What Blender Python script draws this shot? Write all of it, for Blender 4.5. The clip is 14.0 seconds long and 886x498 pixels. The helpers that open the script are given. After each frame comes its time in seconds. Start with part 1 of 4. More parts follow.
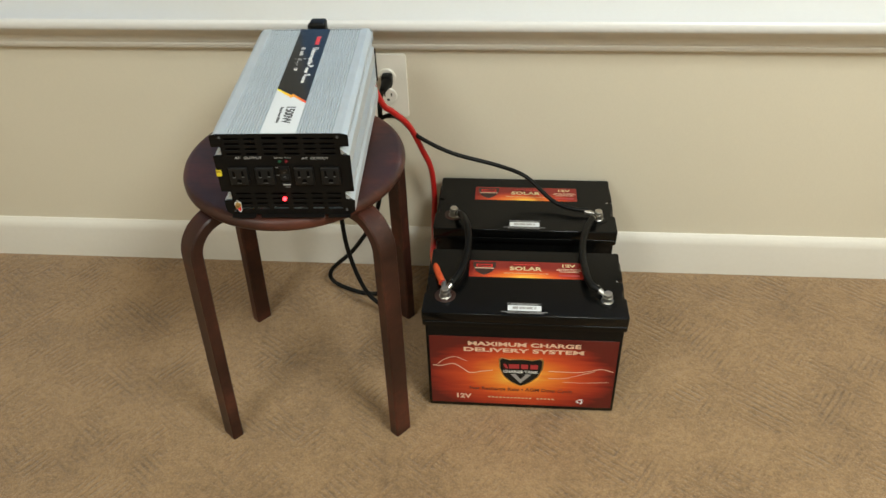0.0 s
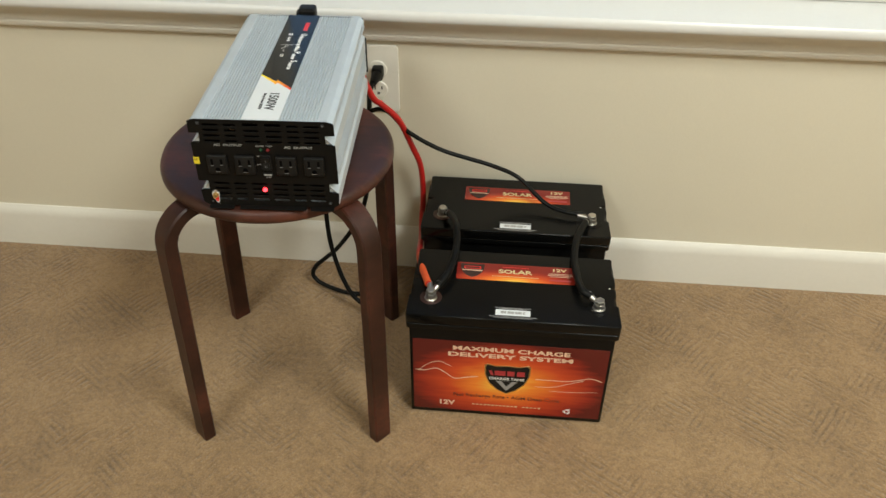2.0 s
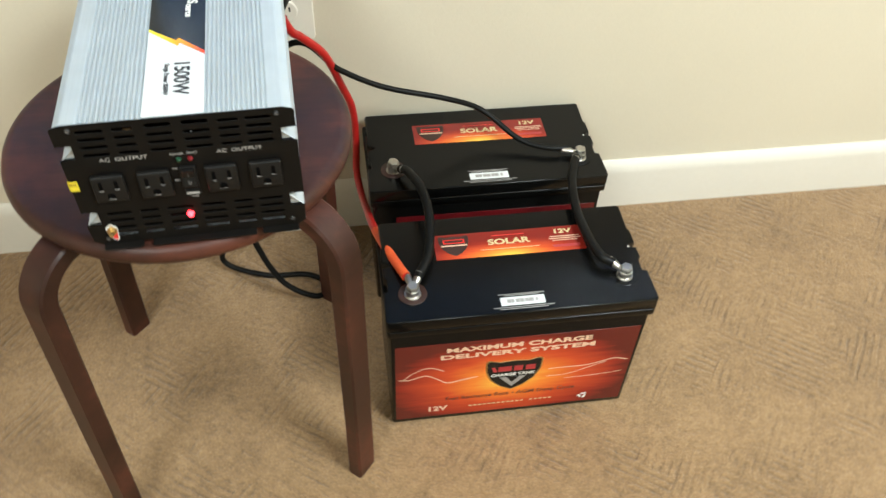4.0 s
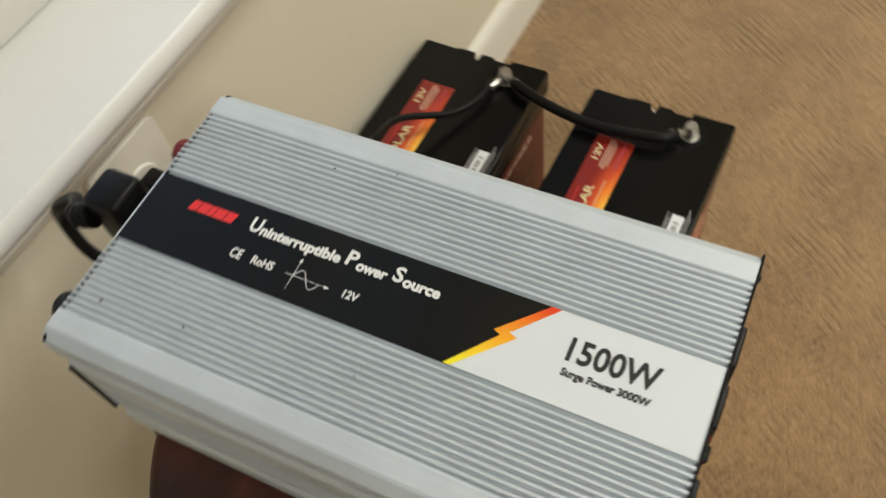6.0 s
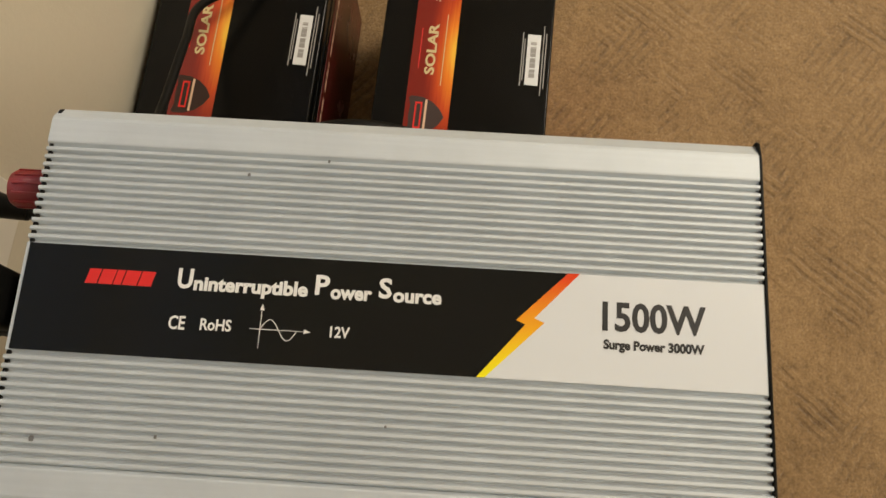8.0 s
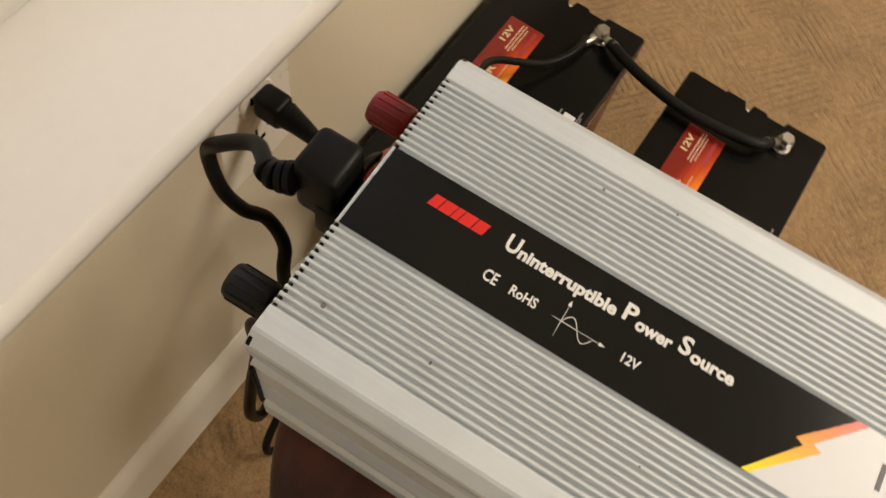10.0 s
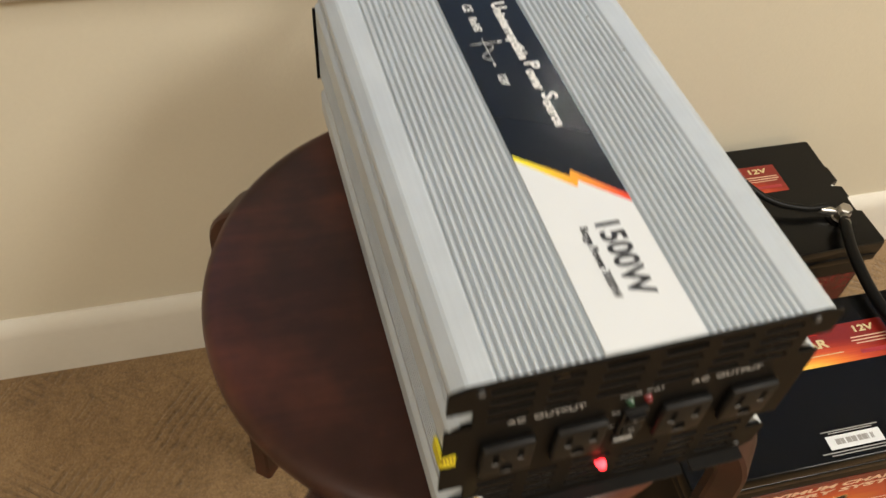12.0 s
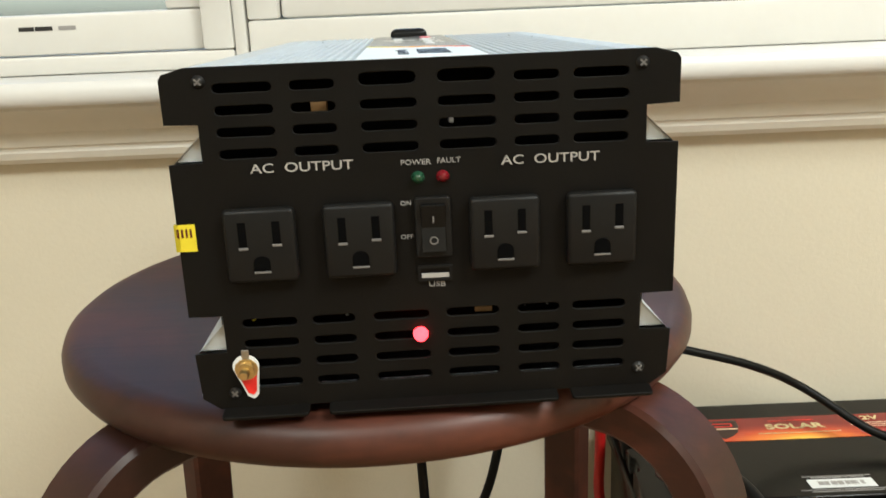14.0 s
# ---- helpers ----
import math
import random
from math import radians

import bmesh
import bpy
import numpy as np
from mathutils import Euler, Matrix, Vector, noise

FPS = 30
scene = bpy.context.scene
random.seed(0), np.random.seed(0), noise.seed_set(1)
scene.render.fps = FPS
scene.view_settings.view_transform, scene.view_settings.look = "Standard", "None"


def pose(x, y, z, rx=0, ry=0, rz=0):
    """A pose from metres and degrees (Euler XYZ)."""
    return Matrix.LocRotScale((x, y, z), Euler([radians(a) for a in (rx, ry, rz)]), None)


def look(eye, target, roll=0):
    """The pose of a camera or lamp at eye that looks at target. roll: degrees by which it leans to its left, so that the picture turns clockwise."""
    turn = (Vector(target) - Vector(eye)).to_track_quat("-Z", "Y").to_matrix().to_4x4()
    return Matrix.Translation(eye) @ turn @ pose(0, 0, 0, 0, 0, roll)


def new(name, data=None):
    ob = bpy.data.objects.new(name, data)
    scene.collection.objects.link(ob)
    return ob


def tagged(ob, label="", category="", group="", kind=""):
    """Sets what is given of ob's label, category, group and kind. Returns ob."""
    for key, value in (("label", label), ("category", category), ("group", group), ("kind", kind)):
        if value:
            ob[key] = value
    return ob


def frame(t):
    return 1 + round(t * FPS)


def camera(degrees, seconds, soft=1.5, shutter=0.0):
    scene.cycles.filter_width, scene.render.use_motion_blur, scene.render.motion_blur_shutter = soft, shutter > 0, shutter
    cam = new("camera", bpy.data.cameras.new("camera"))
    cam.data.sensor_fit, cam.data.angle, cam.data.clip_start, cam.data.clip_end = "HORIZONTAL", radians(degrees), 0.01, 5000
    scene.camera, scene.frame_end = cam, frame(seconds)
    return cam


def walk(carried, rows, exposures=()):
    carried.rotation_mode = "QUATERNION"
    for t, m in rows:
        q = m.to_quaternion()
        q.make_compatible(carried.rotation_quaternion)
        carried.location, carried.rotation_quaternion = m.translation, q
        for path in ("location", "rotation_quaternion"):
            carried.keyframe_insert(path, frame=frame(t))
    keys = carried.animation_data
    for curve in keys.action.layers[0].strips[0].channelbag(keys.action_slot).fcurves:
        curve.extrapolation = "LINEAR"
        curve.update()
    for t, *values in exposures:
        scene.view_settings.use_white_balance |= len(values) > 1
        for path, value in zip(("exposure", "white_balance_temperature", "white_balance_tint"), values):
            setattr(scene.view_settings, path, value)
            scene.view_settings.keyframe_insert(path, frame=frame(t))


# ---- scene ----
cam = camera(56.4, 14.0, shutter=0.5)
PATH = [
    (0, (0.131, 0.118, 1.172), (-0.032, 1.665, -0.085), -2.2),
    (0.5, (0.13, 0.124, 1.172), (-0.045, 1.671, -0.084), -1.8),
    (1, (0.128, 0.131, 1.164), (-0.048, 1.683, -0.086), -1.1),
    (1.5, (0.124, 0.141, 1.154), (-0.015, 1.693, -0.101), 0.4),
    (2, (0.128, 0.155, 1.133), (-0.006, 1.711, -0.116), 0.3),
    (2.2, (0.116, 0.173, 1.122), (-0.009, 1.725, -0.134), 0.5),
    (4.3, (-0.147, 0.571, 1.012), (0.221, 1.83, -0.498), 1.9),
    (4.5, (-0.231, 0.617, 1.009), (0.251, 1.809, -0.522), 0.7),
    (5, (-0.378, 0.743, 1.013), (0.324, 1.767, -0.555), -1.5),
    (5.5, (-0.381, 0.921, 0.998), (0.33, 1.866, -0.615), -11.0),
    (6, (-0.333, 1.038, 0.978), (0.533, 1.694, -0.702), -11.3),
    (6.5, (-0.309, 1.129, 0.949), (0.431, 1.435, -0.884), -11.9),
    (7, (-0.254, 1.151, 0.944), (0.308, 1.309, -0.969), -9.7),
    (7.2, (-0.246, 1.15, 0.948), (0.266, 1.292, -0.981), -10.1),
    (9.3, (-0.299, 1.197, 0.979), (0.348, 1.223, -0.914), 14.3),
    (9.5, (-0.318, 1.21, 0.966), (0.408, 1.392, -0.889), 7.5),
    (10, (-0.345, 1.249, 0.95), (0.465, 1.543, -0.855), 15.4),
    (10.5, (-0.342, 1.224, 0.952), (0.457, 1.56, -0.851), 19.0),
    (11, (-0.338, 1.106, 0.952), (0.369, 1.747, -0.806), 11.9),
    (11.5, (-0.327, 0.957, 0.956), (0.104, 2.016, -0.685), 2.3),
    (12, (-0.322, 0.863, 0.903), (0.049, 2.108, -0.617), 4.5),
    (12.5, (-0.288, 0.756, 0.832), (-0.033, 2.238, -0.486), 0.8),
    (13, (-0.198, 0.698, 0.743), (-0.173, 2.421, -0.271), -2.8),
    (13.5, (-0.164, 0.72, 0.644), (-0.18, 2.604, -0.027), -2.8),
    (14, (-0.171, 0.731, 0.633), (-0.173, 2.655, 0.088), -2.4),
]
EXPOSURES = [(0.0, 0.79, 5700, 3), (2.0, 0.74, 5800, 3), (4.3, 1.38, 5400, 2), (5.0, 1.36, 5400, 2), (5.5, 0.78, 5650, 4), (6.0, 0.58, 5950, 6), (7.0, 0.40, 6550, 8), (9.5, 0.42, 7000, 15), (10.0, 0.56, 6950, 15), (11.0, 0.62, 6600, 13), (11.5, 0.76, 6300, 11), (12.5, 0.92, 6300, 11), (13.5, 1.28, 5850, 5), (14.0, 1.20, 5750, 4)]
walk(cam, [(t, look(eye, target, roll)) for t, eye, target, roll in PATH], EXPOSURES)

# ---- world and lights ----
world = bpy.data.worlds.new("world")
scene.world = world
world.use_nodes = True
wn = world.node_tree.nodes
sky = wn.new("ShaderNodeTexSky")
sky.sky_type = "NISHITA"
sky.sun_disc = False
sky.sun_elevation = radians(24)
sky.sun_rotation = radians(200)
sky.dust_density = 3.0
world.node_tree.links.new(sky.outputs[0], wn["Background"].inputs[0])
wn["Background"].inputs[1].default_value = 0.15


def area_lamp(name, at, target, power, size, color):
    lamp = bpy.data.lights.new(name, "AREA")
    lamp.shape, lamp.size, lamp.energy, lamp.color = "DISK", size, power, color
    ob = new(name, lamp)
    ob.matrix_world = look(at, target)
    return ob


LAMP = (1.0, 0.93, 0.80)
area_lamp("unseen_overhead_lamp", (1.18, -0.08, 2.41), (1.18, -0.079, 0.0), 43, 0.86, LAMP)
# added fill without a known source, brightens the left side
area_lamp("unseen_overhead_lamp", (-1.00, -0.65, 2.41), (-1.00, -0.649, 0.0), 22, 0.80, LAMP)


# ---- materials ----
def mat(name, color, rough=0.5, metal=0.0, spec=0.5, coat=0.0):
    m = bpy.data.materials.new(name)
    m.use_nodes = True
    b = m.node_tree.nodes["Principled BSDF"]
    b.inputs["Base Color"].default_value = (*color, 1)
    b.inputs["Roughness"].default_value = rough
    b.inputs["Metallic"].default_value = metal
    b.inputs["Specular IOR Level"].default_value = spec
    b.inputs["Coat Weight"].default_value = coat
    return m


def node(m, kind, **values):
    n = m.node_tree.nodes.new(kind)
    for key, value in values.items():
        if key in n.inputs:
            n.inputs[key].default_value = value
        else:
            n.inputs[key.replace("_", " ")].default_value = value
    return n


def link(m, a, b):
    m.node_tree.links.new(a, b)


def bsdf(m):
    return m.node_tree.nodes["Principled BSDF"]


def ramp(m, source, stops):
    r = m.node_tree.nodes.new("ShaderNodeValToRGB")
    els = r.color_ramp.elements
    while len(els) < len(stops):
        els.new(0.5)
    for e, (p, c) in zip(els, stops):
        e.position, e.color = p, (*c, 1)
    link(m, source, r.inputs[0])
    return r.outputs[0]


def coords(m, kind="Object", scale=(1, 1, 1), turn=0.0):
    t = m.node_tree.nodes.new("ShaderNodeTexCoord")
    mp = m.node_tree.nodes.new("ShaderNodeMapping")
    mp.inputs["Scale"].default_value = scale
    mp.inputs["Rotation"].default_value = (0, 0, turn)
    link(m, t.outputs[kind], mp.inputs[0])
    return mp.outputs[0]


def math_node(m, op, a, b=None):
    n = m.node_tree.nodes.new("ShaderNodeMath")
    n.operation = op
    for i, v in enumerate((a, b)):
        if v is None:
            continue
        if isinstance(v, (int, float)):
            n.inputs[i].default_value = v
        else:
            link(m, v, n.inputs[i])
    return n.outputs[0]


def mix(m, fac, a, b, mode="MIX"):
    n = m.node_tree.nodes.new("ShaderNodeMix")
    n.data_type, n.blend_type = "RGBA", mode
    for i, v in ((0, fac), (6, a), (7, b)):
        if isinstance(v, (int, float)):
            n.inputs[i].default_value = v
        elif isinstance(v, tuple):
            n.inputs[i].default_value = (*v, 1)
        else:
            link(m, v, n.inputs[i])
    return n.outputs[2]


def bump(m, height, strength, distance, into=None):
    b = m.node_tree.nodes.new("ShaderNodeBump")
    b.inputs["Strength"].default_value = strength
    b.inputs["Distance"].default_value = distance
    link(m, height, b.inputs["Height"])
    if into is not None:
        link(m, into, b.inputs["Normal"])
    link(m, b.outputs[0], bsdf(m).inputs["Normal"])
    return b.outputs[0]


def grainy(name, color, dark, rough, scale, fine, bump_mm, metal=0.0, spec=0.5, coat=0.0, kind="Object", stretch=(1, 1, 1), rough_var=0.1):
    """A surface with broad mottling, fine grain, a little relief and uneven gloss."""
    m = mat(name, color, rough, metal, spec, coat)
    c = coords(m, kind, stretch)
    big = node(m, "ShaderNodeTexNoise", Scale=scale, Detail=5.0, Roughness=0.55)
    small = node(m, "ShaderNodeTexNoise", Scale=fine, Detail=3.0, Roughness=0.6)
    link(m, c, big.inputs[0])
    link(m, c, small.inputs[0])
    v = math_node(m, "ADD", math_node(m, "MULTIPLY", big.outputs[0], 0.65), math_node(m, "MULTIPLY", small.outputs[0], 0.35))
    link(m, ramp(m, v, [(0.32, dark), (0.66, color)]), bsdf(m).inputs["Base Color"])
    r = m.node_tree.nodes.new("ShaderNodeMapRange")
    r.inputs[3].default_value, r.inputs[4].default_value = max(rough - rough_var, 0.02), rough + rough_var
    link(m, big.outputs[0], r.inputs[0])
    link(m, r.outputs[0], bsdf(m).inputs["Roughness"])
    if bump_mm:
        bump(m, small.outputs[0], 0.6, bump_mm / 1000)
    return m


WALL = grainy("cream_wall_paint", (0.668, 0.617, 0.494), (0.633, 0.583, 0.465), 0.62, 1.6, 260, 0.35, kind="Object")
TRIM = grainy("white_trim_paint", (0.75, 0.725, 0.66), (0.71, 0.685, 0.615), 0.38, 3.0, 120, 0.1)
SILL = grainy("white_sill_paint", (0.71, 0.71, 0.695), (0.68, 0.675, 0.655), 0.35, 3.0, 120, 0.1)
VINYL = grainy("white_window_vinyl", (0.68, 0.67, 0.635), (0.65, 0.635, 0.60), 0.35, 3.0, 90, 0.05)
CEIL = grainy("ceiling_paint", (0.80, 0.77, 0.70), (0.76, 0.73, 0.66), 0.8, 2.0, 90, 0.4)
WOOD = mat("dark_stained_birch", (0.05, 0.016, 0.012), 0.32, 0, 0.36)
ALU = mat("anodised_silver_aluminium", (0.72, 0.73, 0.73), 0.42, 0.55)
BLACK_METAL = grainy("black_powder_coat", (0.0058, 0.0052, 0.0045), (0.0042, 0.0037, 0.0032), 0.5, 30, 900, 0.06, spec=0.13)
BLACK_PLASTIC = grainy("black_plastic", (0.010, 0.010, 0.010), (0.007, 0.007, 0.007), 0.45, 25, 500, 0.06, spec=0.35)
SOCKET = grainy("outlet_black_plastic", (0.0095, 0.0092, 0.0088), (0.0080, 0.0077, 0.0074), 0.42, 25, 500, 0.03, spec=0.18)
CASE = grainy("battery_black_plastic", (0.0038, 0.0038, 0.0036), (0.0026, 0.0026, 0.0024), 0.23, 12, 420, 0.03, spec=0.21, rough_var=0.06)
RUBBER = grainy("black_cable_rubber", (0.0065, 0.0065, 0.0060), (0.004, 0.004, 0.0038), 0.45, 30, 300, 0.1, spec=0.16)
RED_RUBBER = grainy("red_cable_rubber", (0.52, 0.018, 0.014), (0.40, 0.010, 0.010), 0.36, 30, 300, 0.1)
ORANGE = grainy("orange_heat_shrink", (0.75, 0.11, 0.02), (0.60, 0.07, 0.015), 0.45, 40, 300, 0.15)
STEEL = grainy("zinc_plated_steel", (0.58, 0.565, 0.53), (0.40, 0.385, 0.355), 0.33, 60, 400, 0.05, metal=1.0)
BRASS = grainy("brass", (0.72, 0.55, 0.26), (0.55, 0.40, 0.18), 0.3, 60, 400, 0.05, metal=1.0)
RED_KNOB = grainy("red_knob_plastic", (0.30, 0.012, 0.012), (0.22, 0.008, 0.008), 0.38, 40, 300, 0.08)
DARK_PRINT = mat("gloss_black_print", (0.0105, 0.0108, 0.0100), 0.15, 0, 0.22)
WHITE_PRINT = mat("white_print", (0.68, 0.70, 0.71), 0.40)
INK_WHITE = mat("white_ink", (0.78, 0.77, 0.74), 0.45)
INK_PANEL = mat("silver_grey_ink", (0.38, 0.365, 0.345), 0.45)
INK_GREY = mat("dim_white_ink", (0.30, 0.29, 0.28), 0.5)
EDGE = mat("dull_grey", (0.15, 0.145, 0.14), 0.5)
INK_BLACK = mat("black_ink", (0.02, 0.02, 0.02), 0.4)
INK_RED = mat("red_ink", (0.70, 0.02, 0.015), 0.35)
MARK_RED = mat("dull_red_ink", (0.36, 0.03, 0.035), 0.35)
INK_CREAM = mat("cream_ink", (0.70, 0.48, 0.33), 0.35)
INK_GOLD = mat("gold_ink", (0.60, 0.50, 0.26), 0.35)
INK_BROWN = mat("dark_brown_ink", (0.10, 0.02, 0.008), 0.35)
YELLOW = grainy("yellow_sticker", (0.78, 0.66, 0.02), (0.68, 0.55, 0.02), 0.5, 60, 300, 0.02)
# near-black colour painted as the shade inside slots, holes and the casing
RECESS_SHADE = mat("painted_recess_shade", (0.002, 0.002, 0.002), 0.9, 0, 0.05)
PLATE = grainy("ivory_outlet_plastic", (0.80, 0.77, 0.69), (0.77, 0.74, 0.66), 0.3, 12, 200, 0.03)
BROWN_SEAL = mat("brown_terminal_seal", (0.030, 0.011, 0.007), 0.5)
GREEN_LED = mat("green_led_lens", (0.012, 0.05, 0.025), 0.12)
RED_LED = mat("red_led_lens", (0.13, 0.006, 0.010), 0.12)
CERAMIC = mat("tan_component", (0.36, 0.22, 0.09), 0.5)

LIT = mat("lit_red_led", (0.7, 0.02, 0.02), 0.3)
bsdf(LIT).inputs["Emission Color"].default_value = (1.0, 0.02, 0.025, 1)
bsdf(LIT).inputs["Emission Strength"].default_value = 5.0

GLASS = mat("window_glass", (0.95, 0.97, 0.97), 0.0)
bsdf(GLASS).inputs["Transmission Weight"].default_value = 1.0
bsdf(GLASS).inputs["IOR"].default_value = 1.45


def finish_wood():
    m = WOOD
    c = coords(m, "Object", (1.0, 9.0, 9.0))
    n = node(m, "ShaderNodeTexNoise", Scale=9.0, Detail=8.0, Roughness=0.65, Distortion=0.7)
    link(m, c, n.inputs[0])
    c2 = coords(m, "Object")
    n2 = node(m, "ShaderNodeTexNoise", Scale=7.0, Detail=5.0, Roughness=0.6)
    link(m, c2, n2.inputs[0])
    v = math_node(m, "ADD", math_node(m, "MULTIPLY", n.outputs[0], 0.20), math_node(m, "MULTIPLY", n2.outputs[0], 0.80))
    link(m, ramp(m, v, [(0.36, (0.014, 0.0054, 0.0038)), (0.52, (0.041, 0.0142, 0.0088)), (0.66, (0.102, 0.0310, 0.0180))]), bsdf(m).inputs["Base Color"])
    r = m.node_tree.nodes.new("ShaderNodeMapRange")
    r.inputs[3].default_value, r.inputs[4].default_value = 0.34, 0.52
    link(m, n2.outputs[0], r.inputs[0])
    link(m, r.outputs[0], bsdf(m).inputs["Roughness"])
    bump(m, n.outputs[0], 0.25, 0.0004)


finish_wood()


def finish_aluminium():
    m = ALU
    c = coords(m, "Object", (60.0, 1.5, 60.0))
    n = node(m, "ShaderNodeTexNoise", Scale=8.0, Detail=6.0, Roughness=0.7)
    link(m, c, n.inputs[0])
    c2 = coords(m, "Object")
    n2 = node(m, "ShaderNodeTexNoise", Scale=38.0, Detail=4.0, Roughness=0.6)
    link(m, c2, n2.inputs[0])
    v = math_node(m, "ADD", math_node(m, "MULTIPLY", n.outputs[0], 0.5), math_node(m, "MULTIPLY", n2.outputs[0], 0.5))
    link(m, ramp(m, v, [(0.25, (0.530, 0.568, 0.590)), (0.7, (0.630, 0.672, 0.697))]), bsdf(m).inputs["Base Color"])
    r = m.node_tree.nodes.new("ShaderNodeMapRange")
    r.inputs[3].default_value, r.inputs[4].default_value = 0.56, 0.70
    link(m, v, r.inputs[0])
    link(m, r.outputs[0], bsdf(m).inputs["Roughness"])
    bump(m, n.outputs[0], 0.12, 0.0002)


finish_aluminium()


def make_carpet():
    m = mat("tan_patterned_carpet", (0.36, 0.25, 0.14), 0.95, 0, 0.1)
    c = coords(m, "Object")
    warp = node(m, "ShaderNodeTexNoise", Scale=14.0, Detail=2.0)
    link(m, c, warp.inputs[0])
    add = m.node_tree.nodes.new("ShaderNodeVectorMath")
    add.operation = "MULTIPLY_ADD"
    link(m, warp.outputs[1], add.inputs[0])
    add.inputs[1].default_value = (0.012, 0.012, 0.0)
    link(m, c, add.inputs[2])

    # square blocks of short grooves, laid one way or the other by chance
    turned = m.node_tree.nodes.new("ShaderNodeMapping")
    turned.inputs["Rotation"].default_value = (0, 0, radians(36))
    link(m, add.outputs[0], turned.inputs[0])
    snap = m.node_tree.nodes.new("ShaderNodeVectorMath")
    snap.operation = "SNAP"
    snap.inputs[1].default_value = (0.056, 0.056, 10.0)
    link(m, turned.outputs[0], snap.inputs[0])
    chance = m.node_tree.nodes.new("ShaderNodeTexWhiteNoise")
    link(m, snap.outputs[0], chance.inputs["Vector"])
    pick = math_node(m, "GREATER_THAN", chance.outputs["Value"], 0.42)

    def strokes(along):
        w = node(m, "ShaderNodeTexWave", Scale=28.0, Distortion=0.7, Detail=2.0, Detail_Scale=3.0)
        w.bands_direction = along
        link(m, turned.outputs[0], w.inputs[0])
        return w.outputs[1]

    weave = mix(m, pick, strokes("X"), strokes("Y"))
    broad = node(m, "ShaderNodeTexNoise", Scale=6.0, Detail=5.0, Roughness=0.6)
    patch = node(m, "ShaderNodeTexNoise", Scale=11.0, Detail=3.0, Roughness=0.65)
    pile = node(m, "ShaderNodeTexNoise", Scale=300.0, Detail=4.0, Roughness=0.75)
    tuft = node(m, "ShaderNodeTexNoise", Scale=95.0, Detail=3.0, Roughness=0.65)
    for n in (broad, patch, pile, tuft):
        link(m, c, n.inputs[0])
    crease = m.node_tree.nodes.new("ShaderNodeMapRange")
    crease.inputs[1].default_value, crease.inputs[2].default_value = 0.55, 0.10
    link(m, weave, crease.inputs[0])
    where = m.node_tree.nodes.new("ShaderNodeMapRange")
    where.inputs[1].default_value, where.inputs[2].default_value = 0.44, 0.66
    link(m, patch.outputs[0], where.inputs[0])
    d = math_node(m, "MULTIPLY", crease.outputs[0], where.outputs[0])
    v = math_node(m, "ADD", math_node(m, "MULTIPLY", broad.outputs[0], 0.30), math_node(m, "ADD", math_node(m, "MULTIPLY", tuft.outputs[0], 0.34), math_node(m, "MULTIPLY", pile.outputs[0], 0.46)))
    # crease shading is put into the colour here, besides the bump below
    v = math_node(m, "SUBTRACT", v, math_node(m, "MULTIPLY", d, 0.078))
    link(m, ramp(m, v, [(0.38, (0.138, 0.083, 0.037)), (0.54, (0.276, 0.172, 0.077)), (0.69, (0.394, 0.256, 0.124))]), bsdf(m).inputs["Base Color"])
    bsdf(m).inputs["Sheen Weight"].default_value = 0.25
    bsdf(m).inputs["Sheen Roughness"].default_value = 0.6
    low = math_node(m, "SUBTRACT", tuft.outputs[0], math_node(m, "MULTIPLY", d, 0.62))
    first = bump(m, low, 0.6, 0.0042)
    bump(m, pile.outputs[0], 0.8, 0.0028, first)
    return m


CARPET = make_carpet()


def label_print(name, w, h, cx, cz, sx, sz, edge):
    """The printed glow of a battery label: yellow heart, orange, red, dark red rim."""
    m = mat(name, (0.6, 0.1, 0.03), 0.22)
    c = coords(m, "Object", (1 / w, 1 / h, 1))
    sep = m.node_tree.nodes.new("ShaderNodeSeparateXYZ")
    link(m, c, sep.inputs[0])
    dx = math_node(m, "MULTIPLY", math_node(m, "SUBTRACT", sep.outputs[0], cx), sx)
    dz = math_node(m, "MULTIPLY", math_node(m, "SUBTRACT", sep.outputs[1], cz), sz)
    d = math_node(m, "SQRT", math_node(m, "ADD", math_node(m, "MULTIPLY", dx, dx), math_node(m, "MULTIPLY", dz, dz)))
    c2 = coords(m, "Object", (2.0 / w, 9.0 / h, 1.0))
    n = node(m, "ShaderNodeTexNoise", Scale=1.6, Detail=3.0, Distortion=0.8)
    link(m, c2, n.inputs[0])
    d = math_node(m, "ADD", d, math_node(m, "MULTIPLY", math_node(m, "SUBTRACT", n.outputs[0], 0.5), 0.30))
    link(m, ramp(m, d, [(0.06, (0.88, 0.50, 0.06)), (0.30, (0.78, 0.215, 0.024)), (0.56, (0.54, 0.066, 0.016)), (0.84, (0.27, 0.022, 0.011)), (1.0, edge)]), bsdf(m).inputs["Base Color"])
    return m


FRONT_PRINT = label_print("orange_glow_label_print", 0.318, 0.167, -0.01, -0.06, 1.9, 1.70, (0.10, 0.010, 0.008))
BACK_PRINT = grainy("dark_red_label_print", (0.14, 0.008, 0.010), (0.070, 0.004, 0.006), 0.25, 14, 200, 0.0)
TOP_PRINT = label_print("red_glow_label_print", 0.196, 0.043, -0.02, -0.48, 1.75, 1.55, (0.20, 0.015, 0.010))


